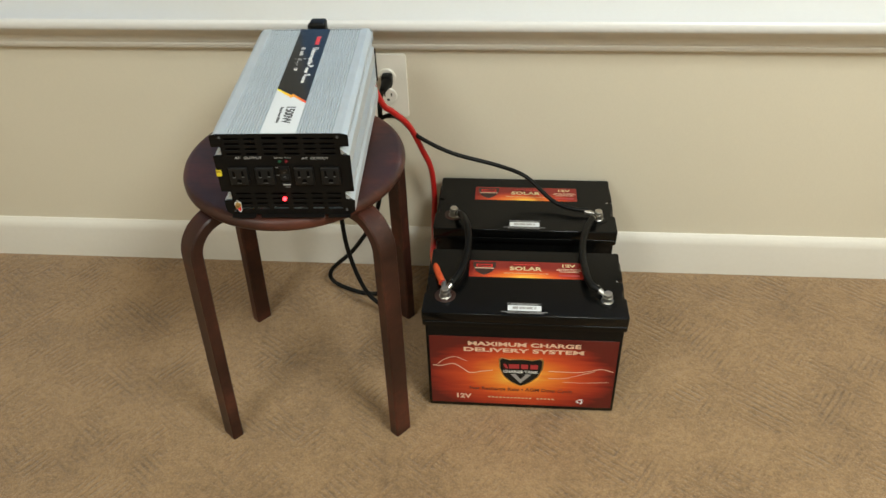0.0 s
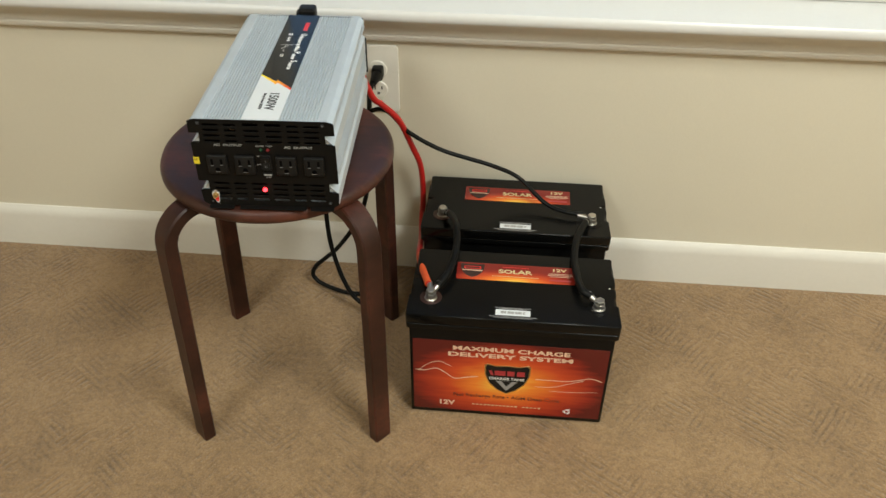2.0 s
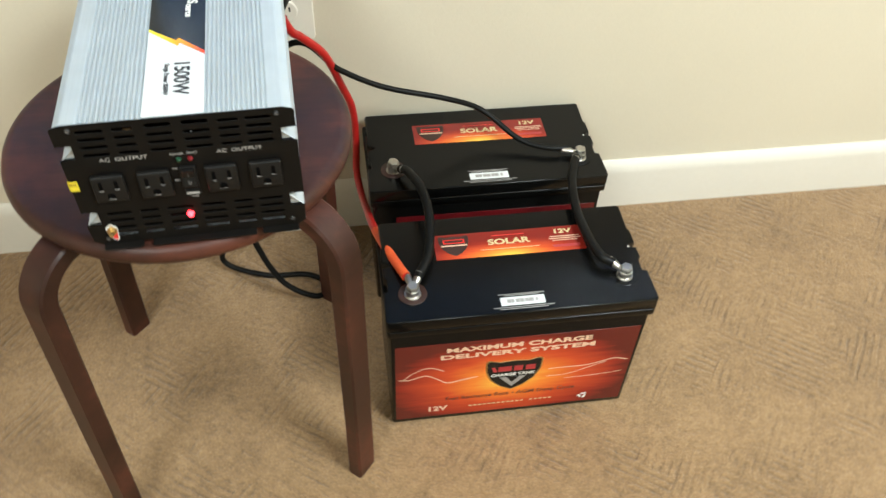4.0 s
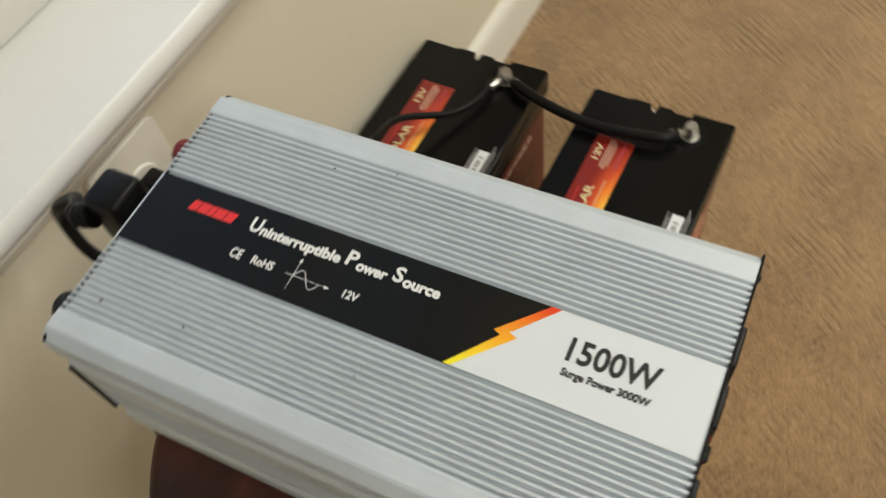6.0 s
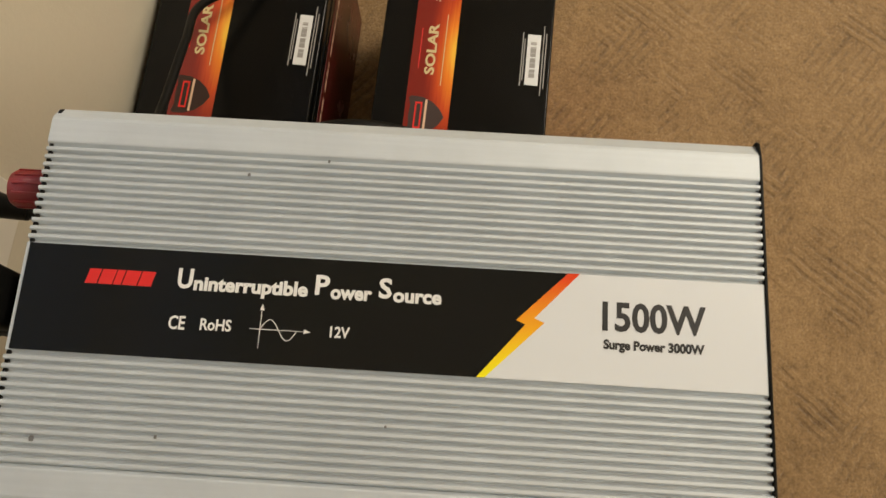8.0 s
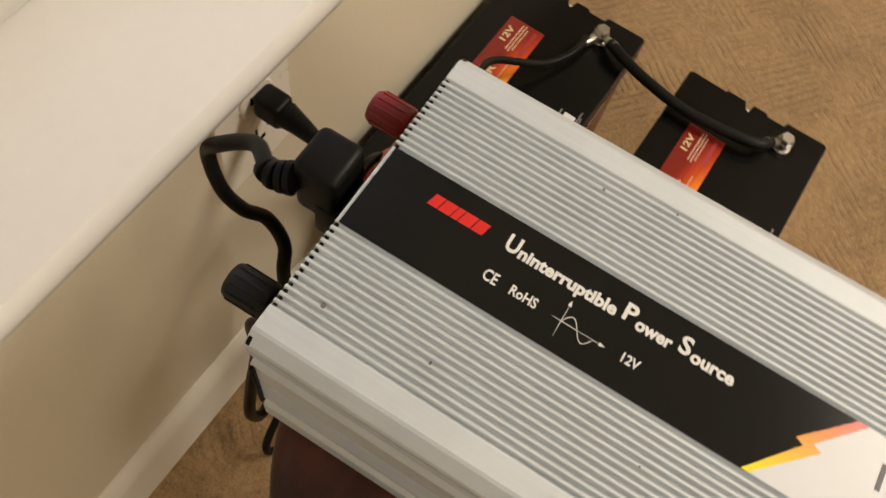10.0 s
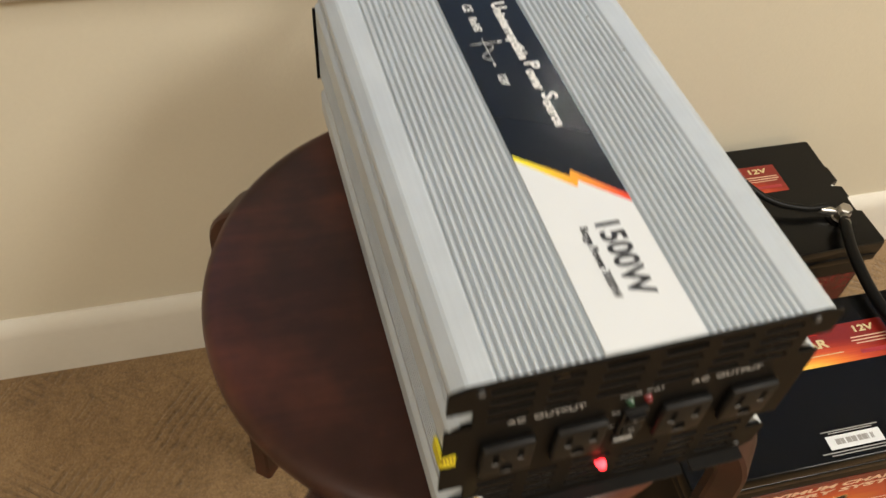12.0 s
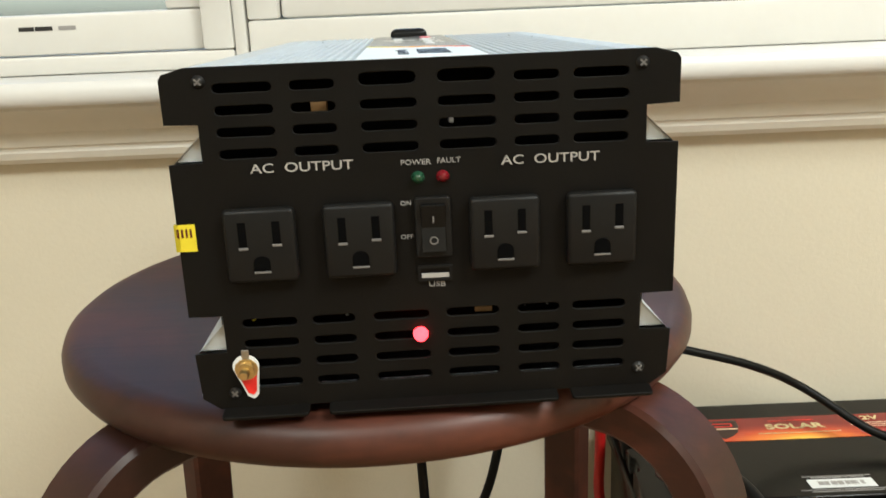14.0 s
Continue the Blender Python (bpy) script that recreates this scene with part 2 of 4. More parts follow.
def bolt_print():
    m = mat("yellow_to_red_print", (0.9, 0.3, 0.05), 0.25)
    c = coords(m, "Object", (1, 20.5, 1))
    sep = m.node_tree.nodes.new("ShaderNodeSeparateXYZ")
    link(m, c, sep.inputs[0])
    link(m, ramp(m, math_node(m, "ADD", sep.outputs[1], 0.5), [(0.05, (0.92, 0.80, 0.02)), (0.45, (0.90, 0.42, 0.02)), (0.95, (0.75, 0.06, 0.015))]), bsdf(m).inputs["Base Color"])
    return m


BOLT_PRINT = bolt_print()


# ---- mesh helpers ----
def finish(name, bm, material, smooth=False, angle=35):
    me = bpy.data.meshes.new(name)
    bm.to_mesh(me)
    bm.free()
    me.materials.append(material)
    if smooth:
        me.polygons.foreach_set("use_smooth", [True] * len(me.polygons))
        me.set_sharp_from_angle(angle=radians(angle))
    return me


def part(name, me, parent=None, label="", m=None):
    """Links a mesh as one object under a thing or a part."""
    ob = new(name, me)
    if parent is not None:
        ob.parent = parent
    if m is not None:
        ob.matrix_basis = m
    if label:
        ob["label"] = label
    return ob


def thing(name, label, category, m=None, group="", kind=""):
    ob = new(name)
    ob.empty_display_size = 0.02
    if m is not None:
        ob.matrix_basis = m
    return tagged(ob, label, category, group, kind)


def box(x0, x1, y0, y1, z0, z1, bevel=0.0, seg=2):
    bm = bmesh.new()
    bmesh.ops.create_cube(bm, size=1.0)
    for v in bm.verts:
        v.co = ((x0 + x1) / 2 + v.co.x * (x1 - x0), (y0 + y1) / 2 + v.co.y * (y1 - y0), (z0 + z1) / 2 + v.co.z * (z1 - z0))
    if bevel:
        bmesh.ops.bevel(bm, geom=bm.edges[:], offset=bevel, segments=seg, affect="EDGES", profile=0.5)
    return bm


def box_mesh(name, dims, material, bevel=0.0, seg=2):
    return finish(name, box(*dims, bevel, seg), material, bevel > 0)


def plane_mesh(name, outlines, depth, material, bevel=0.0):
    """A flat plate with holes: outlines in x and y, thickness along z about 0."""
    cu = bpy.data.curves.new(name, "CURVE")
    cu.dimensions, cu.fill_mode, cu.extrude, cu.bevel_depth = "2D", "BOTH", depth / 2 - bevel, bevel
    cu.bevel_resolution = 1
    for pts in outlines:
        sp = cu.splines.new("POLY")
        sp.points.add(len(pts) - 1)
        for p, (x, y) in zip(sp.points, pts):
            p.co = (x, y, 0, 1)
        sp.use_cyclic_u = True
    ob = bpy.data.objects.new(name, cu)
    me = bpy.data.meshes.new_from_object(ob)
    bpy.data.objects.remove(ob)
    bpy.data.curves.remove(cu)
    bm = bmesh.new()
    bm.from_mesh(me)
    bmesh.ops.remove_doubles(bm, verts=bm.verts[:], dist=0.00001)
    bm.to_mesh(me)
    bm.free()
    me.materials.clear()
    me.materials.append(material)
    return me


def text_mesh(text, size, material, align="CENTER", width=None, depth=0.0002, bold=0.0, shear=0.0):
    """Raised lettering in x and y; width stretches the line to that length."""
    cu = bpy.data.curves.new("lettering", "FONT")
    cu.body, cu.size, cu.align_x, cu.align_y, cu.extrude, cu.offset, cu.shear = text, size, align, "CENTER", depth, bold, shear
    cu.resolution_u = 3
    ob = bpy.data.objects.new("lettering", cu)
    me = bpy.data.meshes.new_from_object(ob)
    bpy.data.objects.remove(ob)
    bpy.data.curves.remove(cu)
    me.materials.clear()
    me.materials.append(material)
    xs = [v.co.x for v in me.vertices]
    if width and xs:
        f, mid = width / (max(xs) - min(xs)), (max(xs) + min(xs)) / 2
        for v in me.vertices:
            v.co.x = (v.co.x - mid) * f
    return me


def ribbon(pts, width, material, name="streak", depth=0.0002):
    """A thin flat line through points in x and y."""
    bm = bmesh.new()
    rows = []
    for i, p in enumerate(pts):
        a, b = Vector(pts[max(i - 1, 0)]), Vector(pts[min(i + 1, len(pts) - 1)])
        d = (b - a).normalized()
        n = Vector((-d.y, d.x)) * width / 2
        w = 0.35 if i in (0, len(pts) - 1) else 1.0
        rows.append([bm.verts.new((p[0] + s * n.x * w, p[1] + s * n.y * w, z)) for s, z in ((1, 0), (1, depth), (-1, depth), (-1, 0))])
    for r, q in zip(rows, rows[1:]):
        for k in range(4):
            bm.faces.new((r[k], r[(k + 1) % 4], q[(k + 1) % 4], q[k]))
    bm.faces.new(rows[0])
    bm.faces.new(rows[-1][::-1])
    bmesh.ops.recalc_face_normals(bm, faces=bm.faces[:])
    return finish(name, bm, material)


def spline(pts, steps=10):
    """Points of a smooth line through the given points."""
    p = [Vector(q) for q in pts]
    p = [2 * p[0] - p[1], *p, 2 * p[-1] - p[-2]]
    out = []
    for i in range(1, len(p) - 2):
        for k in range(steps):
            t = k / steps
            out.append(0.5 * (2 * p[i] + (p[i + 1] - p[i - 1]) * t + (2 * p[i - 1] - 5 * p[i] + 4 * p[i + 1] - p[i + 2]) * t * t
                              + (3 * p[i] - p[i - 1] - 3 * p[i + 1] + p[i + 2]) * t ** 3))
    return out + [p[-2]]


def tube(name, pts, radius, material, sides=14, radii=None):
    """A round cable along points."""
    bm = bmesh.new()
    rings, up = [], Vector((0.13, 0.21, 1)).normalized()
    for i, p in enumerate(pts):
        d = (pts[min(i + 1, len(pts) - 1)] - pts[max(i - 1, 0)]).normalized()
        up = (up - d * up.dot(d)).normalized()
        side = d.cross(up)
        r = radii[i] if radii else radius
        rings.append([bm.verts.new(p + r * (math.cos(a) * up + math.sin(a) * side)) for a in (2 * math.pi * k / sides for k in range(sides))])
    for a, b in zip(rings, rings[1:]):
        for k in range(sides):
            bm.faces.new((a[k], a[(k + 1) % sides], b[(k + 1) % sides], b[k]))
    bm.faces.new(rings[0][::-1])
    bm.faces.new(rings[-1])
    bmesh.ops.recalc_face_normals(bm, faces=bm.faces[:])
    return finish(name, bm, material, True, 50)


def lathe(name, profile, material, sides=32, angle=35):
    """Turns a profile of (radius, z) about the z axis."""
    bm = bmesh.new()
    rings = []
    for r, z in profile:
        if r < 1e-6:
            rings.append([bm.verts.new((0, 0, z))])
        else:
            rings.append([bm.verts.new((r * math.cos(2 * math.pi * k / sides), r * math.sin(2 * math.pi * k / sides), z)) for k in range(sides)])
    for a, b in zip(rings, rings[1:]):
        for k in range(sides):
            j = (k + 1) % sides
            if len(a) == 1:
                bm.faces.new((a[0], b[k], b[j]))
            elif len(b) == 1:
                bm.faces.new((a[k], a[j], b[0]))
            else:
                bm.faces.new((a[k], a[j], b[j], b[k]))
    bmesh.ops.recalc_face_normals(bm, faces=bm.faces[:])
    return finish(name, bm, material, True, angle)


def extrude_profile(name, pts, along0, along1, material, axis="y", smooth_angle=0, ends_closed=True):
    """A closed profile of (x, z) drawn along y, or of (y, z) drawn along x."""
    bm = bmesh.new()
    ends = []
    for s in (along0, along1):
        ends.append([bm.verts.new((a, s, b) if axis == "y" else (s, a, b)) for a, b in pts])
    n = len(pts)
    for k in range(n):
        bm.faces.new((ends[0][k], ends[0][(k + 1) % n], ends[1][(k + 1) % n], ends[1][k]))
    if ends_closed:
        bm.faces.new(ends[0])
        bm.faces.new(ends[1][::-1])
    bmesh.ops.recalc_face_normals(bm, faces=bm.faces[:])
    return finish(name, bm, material, smooth_angle > 0, smooth_angle or 30)


def stadium(x0, x1, z, h):
    """A slot with round ends."""
    r = h / 2
    pts = []
    for cx, a0 in ((x1 - r, -90), (x0 + r, 90)):
        for k in range(5):
            a = radians(a0 + 45 * k)
            pts.append((cx + r * math.cos(a), z + r * math.sin(a)))
    return pts


def rounded(x0, x1, y0, y1, r, seg=4):
    pts = []
    for cx, cy, a0 in ((x1 - r, y1 - r, 0), (x0 + r, y1 - r, 90), (x0 + r, y0 + r, 180), (x1 - r, y0 + r, 270)):
        for k in range(seg + 1):
            a = radians(a0 + 90 * k / seg)
            pts.append((cx + r * math.cos(a), cy + r * math.sin(a)))
    return pts


FACE_FRONT = Matrix.Rotation(radians(90), 4, "X")     # x stays, y goes up, z comes forward


def on_front(x, y, z):
    return Matrix.Translation((x, y, z)) @ FACE_FRONT


# ---- the room ----
WALL_Y = 1.5060
FLOOR_Z = 0.006
SILL_Z = 0.5910
ROOM = (-2.3, 2.5, -2.7)
WIN = (-1.55, 1.55, 1.95)        # opening: left, right, top


def slab(name, dims, material, label, category, bevel=0.0):
    ob = part(name, box_mesh(name, dims, material, bevel))
    return tagged(ob, label, category, kind="structure")


slab("floor", (ROOM[0] - 0.1, ROOM[1] + 0.1, ROOM[2] - 0.1, WALL_Y + 0.1, -0.10, FLOOR_Z), CARPET, "tan cut-pile carpet with a pressed basket pattern", "floor")
north = thing("wall_north", "cream painted wall under a white window sill", "wall", kind="structure")
for nm, dims in (("panel", (ROOM[0], ROOM[1], WALL_Y, WALL_Y + 0.14, FLOOR_Z, SILL_Z - 0.022)),
                 ("panel", (ROOM[0], ROOM[1], WALL_Y, WALL_Y + 0.14, WIN[2], 2.44)),
                 ("panel", (ROOM[0], WIN[0], WALL_Y, WALL_Y + 0.14, SILL_Z - 0.022, WIN[2])),
                 ("panel", (WIN[1], ROOM[1], WALL_Y, WALL_Y + 0.14, SILL_Z - 0.022, WIN[2]))):
    part(nm, box_mesh(nm, dims, WALL), north)
slab("wall_south", (ROOM[0], ROOM[1], ROOM[2] - 0.1, ROOM[2], FLOOR_Z, 2.44), WALL, "plain cream painted wall", "wall")
slab("wall_west", (ROOM[0] - 0.1, ROOM[0], ROOM[2] - 0.1, WALL_Y + 0.14, FLOOR_Z, 2.44), WALL, "plain cream painted wall", "wall")
slab("wall_east", (ROOM[1], ROOM[1] + 0.1, ROOM[2] - 0.1, WALL_Y + 0.14, FLOOR_Z, 2.44), WALL, "plain cream painted wall", "wall")
slab("ceiling", (ROOM[0] - 0.1, ROOM[1] + 0.1, ROOM[2] - 0.1, WALL_Y + 0.14, 2.44, 2.54), CEIL, "plain white painted ceiling", "ceiling")

# baseboard with a moulded top
BASE = [(0, 0), (-0.0125, 0), (-0.0125, 0.079), (-0.0118, 0.085), (-0.0100, 0.091), (-0.0068, 0.097), (-0.003, 0.1015), (0, 0.102)]
tagged(part("baseboard", extrude_profile("baseboard", [(WALL_Y + a, FLOOR_Z - 0.003 + b) for a, b in BASE], ROOM[0], ROOM[1], TRIM, "x", 25)),
       "white painted baseboard with a moulded top edge", "baseboard", kind="structure")

# sill board, cove and apron under the windows
NOSE = 0.063
sill = thing("window_sill", "white painted window sill with a moulded apron", "window sill", kind="structure")
SILL_P = [(0.140, SILL_Z), (0.140, SILL_Z - 0.020), (-NOSE + 0.004, SILL_Z - 0.020), (-NOSE + 0.001, SILL_Z - 0.017), (-NOSE, SILL_Z - 0.011), (-NOSE + 0.001, SILL_Z - 0.004), (-NOSE + 0.005, SILL_Z)]
part("board", extrude_profile("board", [(WALL_Y + a, b) for a, b in SILL_P], ROOM[0], ROOM[1], SILL, "x", 40), sill)
APRON = [(-0.0005, SILL_Z - 0.0205), (-0.046, SILL_Z - 0.0205), (-0.046, SILL_Z - 0.024), (-0.041, SILL_Z - 0.026), (-0.034, SILL_Z - 0.030), (-0.028, SILL_Z - 0.036),
         (-0.0245, SILL_Z - 0.043), (-0.023, SILL_Z - 0.046), (-0.019, SILL_Z - 0.0465), (-0.0185, SILL_Z - 0.059), (-0.0165, SILL_Z - 0.0605),
         (-0.0165, SILL_Z - 0.063), (-0.0175, SILL_Z - 0.065), (-0.016, SILL_Z - 0.071), (-0.012, SILL_Z - 0.0755), (-0.0005, SILL_Z - 0.0765)]
part("apron", extrude_profile("apron", [(WALL_Y + a, b) for a, b in APRON], ROOM[0], ROOM[1], TRIM, "x", 25), sill)


def window(name, x0, x1, label, low=0.018):
    w = thing(name, label, "window", kind="structure")
    y0 = WALL_Y + 0.052
    part("window_frame", box_mesh("window_frame", (x0, x1, y0, y0 + 0.09, SILL_Z + 0.0005, SILL_Z + low), VINYL, 0.003), w)
    part("window_frame", box_mesh("window_frame", (x0, x1, y0, y0 + 0.09, WIN[2] - 0.03, WIN[2] - 0.001), VINYL, 0.003), w)
    for a, b in ((x0, x0 + 0.03), (x1 - 0.03, x1)):
        part("window_frame", box_mesh("window_frame", (a, b, y0, y0 + 0.09, SILL_Z + low + 0.0005, WIN[2] - 0.031), VINYL, 0.003), w)
    a, b, ys = x0 + 0.031, x1 - 0.031, y0 + 0.012
    sash = part("sash", box_mesh("sash", (a, b, ys, ys + 0.035, SILL_Z + low + 0.0010, SILL_Z + low + 0.040), VINYL, 0.004), w)
    part("sash", box_mesh("sash", (a, b, ys, ys + 0.035, 1.24, 1.28), VINYL, 0.003), w)
    for s, e in ((a, a + 0.035), (b - 0.035, b)):
        part("sash", box_mesh("sash", (s, e, ys, ys + 0.035, SILL_Z + low + 0.0405, 1.2395), VINYL, 0.003), w)
        part("sash", box_mesh("sash", (s, e, ys, ys + 0.035, 1.2805, WIN[2] - 0.032), VINYL, 0.003), w)
    for lo, hi in ((SILL_Z + low + 0.041, 1.239), (1.281, WIN[2] - 0.032)):
        pane = part("pane", box_mesh("pane", (a + 0.036, b - 0.036, ys + 0.014, ys + 0.018, lo, hi), GLASS), w)
        pane.visible_shadow = False
    return sash


left_sash = window("window_1", WIN[0], -0.366, "white vinyl sash window with a small printed mark")
window("window_2", -0.3510, WIN[1], "white vinyl sash window with a tall bottom frame", 0.044)
slab("window_mullion", (-0.3655, -0.3528, WALL_Y + 0.0525, WALL_Y + 0.1395, SILL_Z + 0.0005, WIN[2] - 0.001), VINYL, "white mullion post between two windows", "window mullion", 0.003)
for a, b in ((-0.577, -0.562), (-0.561, -0.544), (-0.538, -0.521)):
    part("printed_mark", box_mesh("printed_mark", (a, b, WALL_Y + 0.0636, WALL_Y + 0.0645, SILL_Z + 0.0425, SILL_Z + 0.0465), INK_BLACK if b < -0.53 else INK_GREY), left_sash)


# ---- wall outlet ----
def outlet():
    o = thing("wall_outlet", "ivory wall outlet plate with a black plug in its upper socket", "wall outlet", Matrix.Translation((-0.109, WALL_Y, 0.438)))
    part("cover_plate", plane_mesh("cover_plate", [rounded(-0.038, 0.038, -0.064, 0.064, 0.006)], 0.006, PLATE, 0.0015), o, m=on_front(0, -0.003, 0))
    for z in (0.0200, -0.0195):
        face = part("receptacle", lathe("receptacle", [(0.0, 0.0085), (0.0155, 0.0085), (0.017, 0.007), (0.017, 0.003)], PLATE, 28), o, m=on_front(0.002, 0, z))
        # plug holes are near-black blocks, their shade put into the colour
        for dx, dz, w, h in ((-0.0063, 0.004, 0.002, 0.008), (0.0063, 0.004, 0.0022, 0.0065), (0, -0.007, 0.0045, 0.0045)):
            part("slot", box_mesh("slot", (dx - w / 2, dx + w / 2, dz - h / 2, dz + h / 2, 0.0080, 0.0088), RECESS_SHADE), face)
    part("screw", lathe("screw", [(0, 0.0075), (0.002, 0.0073), (0.003, 0.0062)], PLATE, 16), o, m=on_front(0.002, 0, 0.0))
    return o


outlet()


# ---- stool ----
STOOL = Vector((-0.2073, 1.1847, 0.0))
SEAT_Z = 0.4850


def stool():
    s = thing("stool", "round dark-stained wooden stool with four bent legs on the carpet", "stool", Matrix.Translation(STOOL))
    R, T = 0.1716, 0.0222
    prof = [(0, SEAT_Z), (R - 0.012, SEAT_Z), (R - 0.006, SEAT_Z - 0.001), (R - 0.002, SEAT_Z - 0.004), (R, SEAT_Z - 0.009), (R, SEAT_Z - T + 0.008),
            (R - 0.003, SEAT_Z - T + 0.003), (R - 0.008, SEAT_Z - T), (0, SEAT_Z - T)]
    part("seat", lathe("seat", prof, WOOD, 96), s)
    # one bent leg: along under the seat, round the bend, down and outwards
    zt, rad, r0 = SEAT_Z - T - 0.0092, 0.0495, 0.1525
    path = [(0.045, zt), (0.08, zt), (r0, zt)]
    for k in range(1, 13):
        a = radians(7.4 * k)
        path.append((r0 + rad * math.sin(a), zt - rad + rad * math.cos(a)))
    path += [(0.2038, 0.33), (0.2070, 0.17), (0.2098, 0.001)]
    bm = bmesh.new()
    rings, hw, ht, bv = [], 0.0163, 0.0101, 0.0024
    sect = [(-hw + bv, -ht), (hw - bv, -ht), (hw, -ht + bv), (hw, ht - bv), (hw - bv, ht), (-hw + bv, ht), (-hw, ht - bv), (-hw, -ht + bv)]
    for i, (r, z) in enumerate(path):
        a, b = path[max(i - 1, 0)], path[min(i + 1, len(path) - 1)]
        d = Vector((b[0] - a[0], b[1] - a[1])).normalized()
        n = Vector((-d.y, d.x))
        if i == len(path) - 1:
            n = Vector((1.0, 0.0))
        rings.append([bm.verts.new((r + n.x * t, w, z + n.y * t)) for w, t in sect])
    for a, b in zip(rings, rings[1:]):
        for k in range(8):
            bm.faces.new((a[k], a[(k + 1) % 8], b[(k + 1) % 8], b[k]))
    bm.faces.new(rings[0])
    bm.faces.new(rings[-1][::-1])
    bmesh.ops.recalc_face_normals(bm, faces=bm.faces[:])
    leg = finish("leg", bm, WOOD, True, 30)
    # the feet stand a little off the middle of the seat
    askew = Matrix(((1, 0, 0.0148, -0.0068), (0, 1, 0.0090, -0.0041), (0, 0, 1, 0), (0, 0, 0, 1)))
    for k in range(4):
        me = leg.copy()
        me.transform(askew @ Matrix.Rotation(radians(-40.4 + 90 * k), 4, "Z"))
        part("leg", me, s)
    return s


stool()


# ---- power inverter ----
INV = Vector((-0.1757, 1.0262, 0.4880))
INV_SIZE = (0.969, 0.990, 0.92)      # drawn at 0.328 m long, set to true size
INV_TURN = radians(2.5)
LENGTH = 0.328


B_INV = Matrix.Translation(INV) @ Matrix.Rotation(INV_TURN, 4, "Z") @ Matrix.Diagonal((*INV_SIZE, 1))


def inverter():
    Z = -0.492
    inv = thing("power_inverter", "silver finned power inverter with a black socket panel, on the stool", "power inverter",
                B_INV)
    hw, top, pitch = 0.0935, 0.6342, 0.00392
    # half of the extrusion's outline, from the middle of the top to the middle of the bottom
    half = [(0.0245, top - 0.0006), (0.0255, top - 0.0024)]
    x = 0.0262
    for k in range(12):
        half += [(x, top - 0.0024), (x + 0.0006, top - 0.0004), (x + 0.0010, top), (x + 0.0021, top), (x + 0.0025, top - 0.0004), (x + 0.0031, top - 0.0024)]
        x += pitch
    half += [(0.0740, top - 0.0002), (0.0748, top), (0.0855, top), (0.0872, top - 0.0006), (hw - 0.0008, top - 0.0050), (hw, top - 0.0065)]
    half += [(hw, 0.6235)]
    for k in range(3):
        z = 0.6228 - k * 0.0026
        half += [(hw - 0.0030, z), (hw - 0.0030, z - 0.0014), (hw, z - 0.0016), (hw, z - 0.0025)]
    half += [(hw - 0.0005, 0.6145), (0.0825, 0.6135), (0.0825, 0.6085), (hw - 0.001, 0.5985), (hw, 0.597), (hw, 0.574)]
    for k in range(6):
        z = 0.573 - k * 0.0052
        half += [(hw - 0.0036, z), (hw - 0.0036, z - 0.0027), (hw, z - 0.0030), (hw, z - 0.0050)]
    half += [(hw, 0.538), (hw - 0.0005, 0.5355), (0.0825, 0.5350), (0.0825, 0.5310), (hw - 0.001, 0.5195), (hw, 0.5180), (hw, 0.500), (hw - 0.0025, 0.4975)]
    outline = half + [(-a, b) for a, b in reversed(half)]
    part("casing", extrude_profile("casing", [(a, b + Z) for a, b in outline], 0.0005, LENGTH - 0.0001, ALU, ends_closed=False), inv, "silver extruded aluminium casing with fine fins")

    # small scuffs on the fins
    for u, y, ra in ((0.0628, 0.2327, 0.0007), (0.0715, 0.1969, 0.0006), (-0.0619, 0.3088, 0.0011), (-0.0581, 0.2571, 0.0007), (-0.0478, 0.1616, 0.0005)):
        blot = [(ra * math.cos(radians(45 * k)) * (1.6 if k % 2 else 1.1), ra * math.sin(radians(45 * k))) for k in range(8)]
        part("scuff", plane_mesh("scuff", [blot], 0.0002, EDGE), inv, m=Matrix.Translation((u, y, top + Z + 0.0001)))

    # cut ends of the casing that show in the notches
    for sx in (-1, 1):
        for z0, z1 in ((0.5985, 0.6085), (0.5195, 0.5310)):
            tri = [(sx * 0.0800, z0 + Z), (sx * (hw - 0.0012), z0 + Z), (sx * 0.0823, z1 + Z), (sx * 0.0800, z1 + Z)]
            part("casing_end", plane_mesh("casing_end", [tri], 0.0012, ALU), inv, m=on_front(0, 0.0034, 0))
    # end plates: black, notched at the sides
    def plate_outline(w=0.0945, mid=0.0945):
        r = [(0.0855, 0.6341), (w - 0.0012, 0.6318), (w, 0.6300), (w, 0.6135), (0.0822, 0.6130), (0.0822, 0.5980), (mid, 0.5975), (mid, 0.5355), (0.0815, 0.5352),
             (0.0815, 0.5190), (w - 0.0005, 0.5185), (w - 0.0015, 0.4990), (0.0865, 0.4940)]
        return [(a, b + Z) for a, b in r] + [(-a, b + Z) for a, b in reversed(r)]

    slots = []
    upper = ((-0.0765, -0.0545), (-0.0490, -0.0320), (-0.0240, -0.0025), (0.0045, 0.0265), (0.0325, 0.0500), (0.0545, 0.0760))
    lower = ((-0.0750, -0.0530), (-0.0478, -0.0305), (-0.0240, -0.0015), (0.0046, 0.0260), (0.0326, 0.0499), (0.0543, 0.0760))
    for i, (a, b) in enumerate(upper):
        for j in range(4):
            lift = 0.0012 if i in (2, 3) and j == 0 else 0.0
            slots.append(stadium(a, b, 0.6262 - 0.0084 * j + lift + Z, 0.0042 + lift))
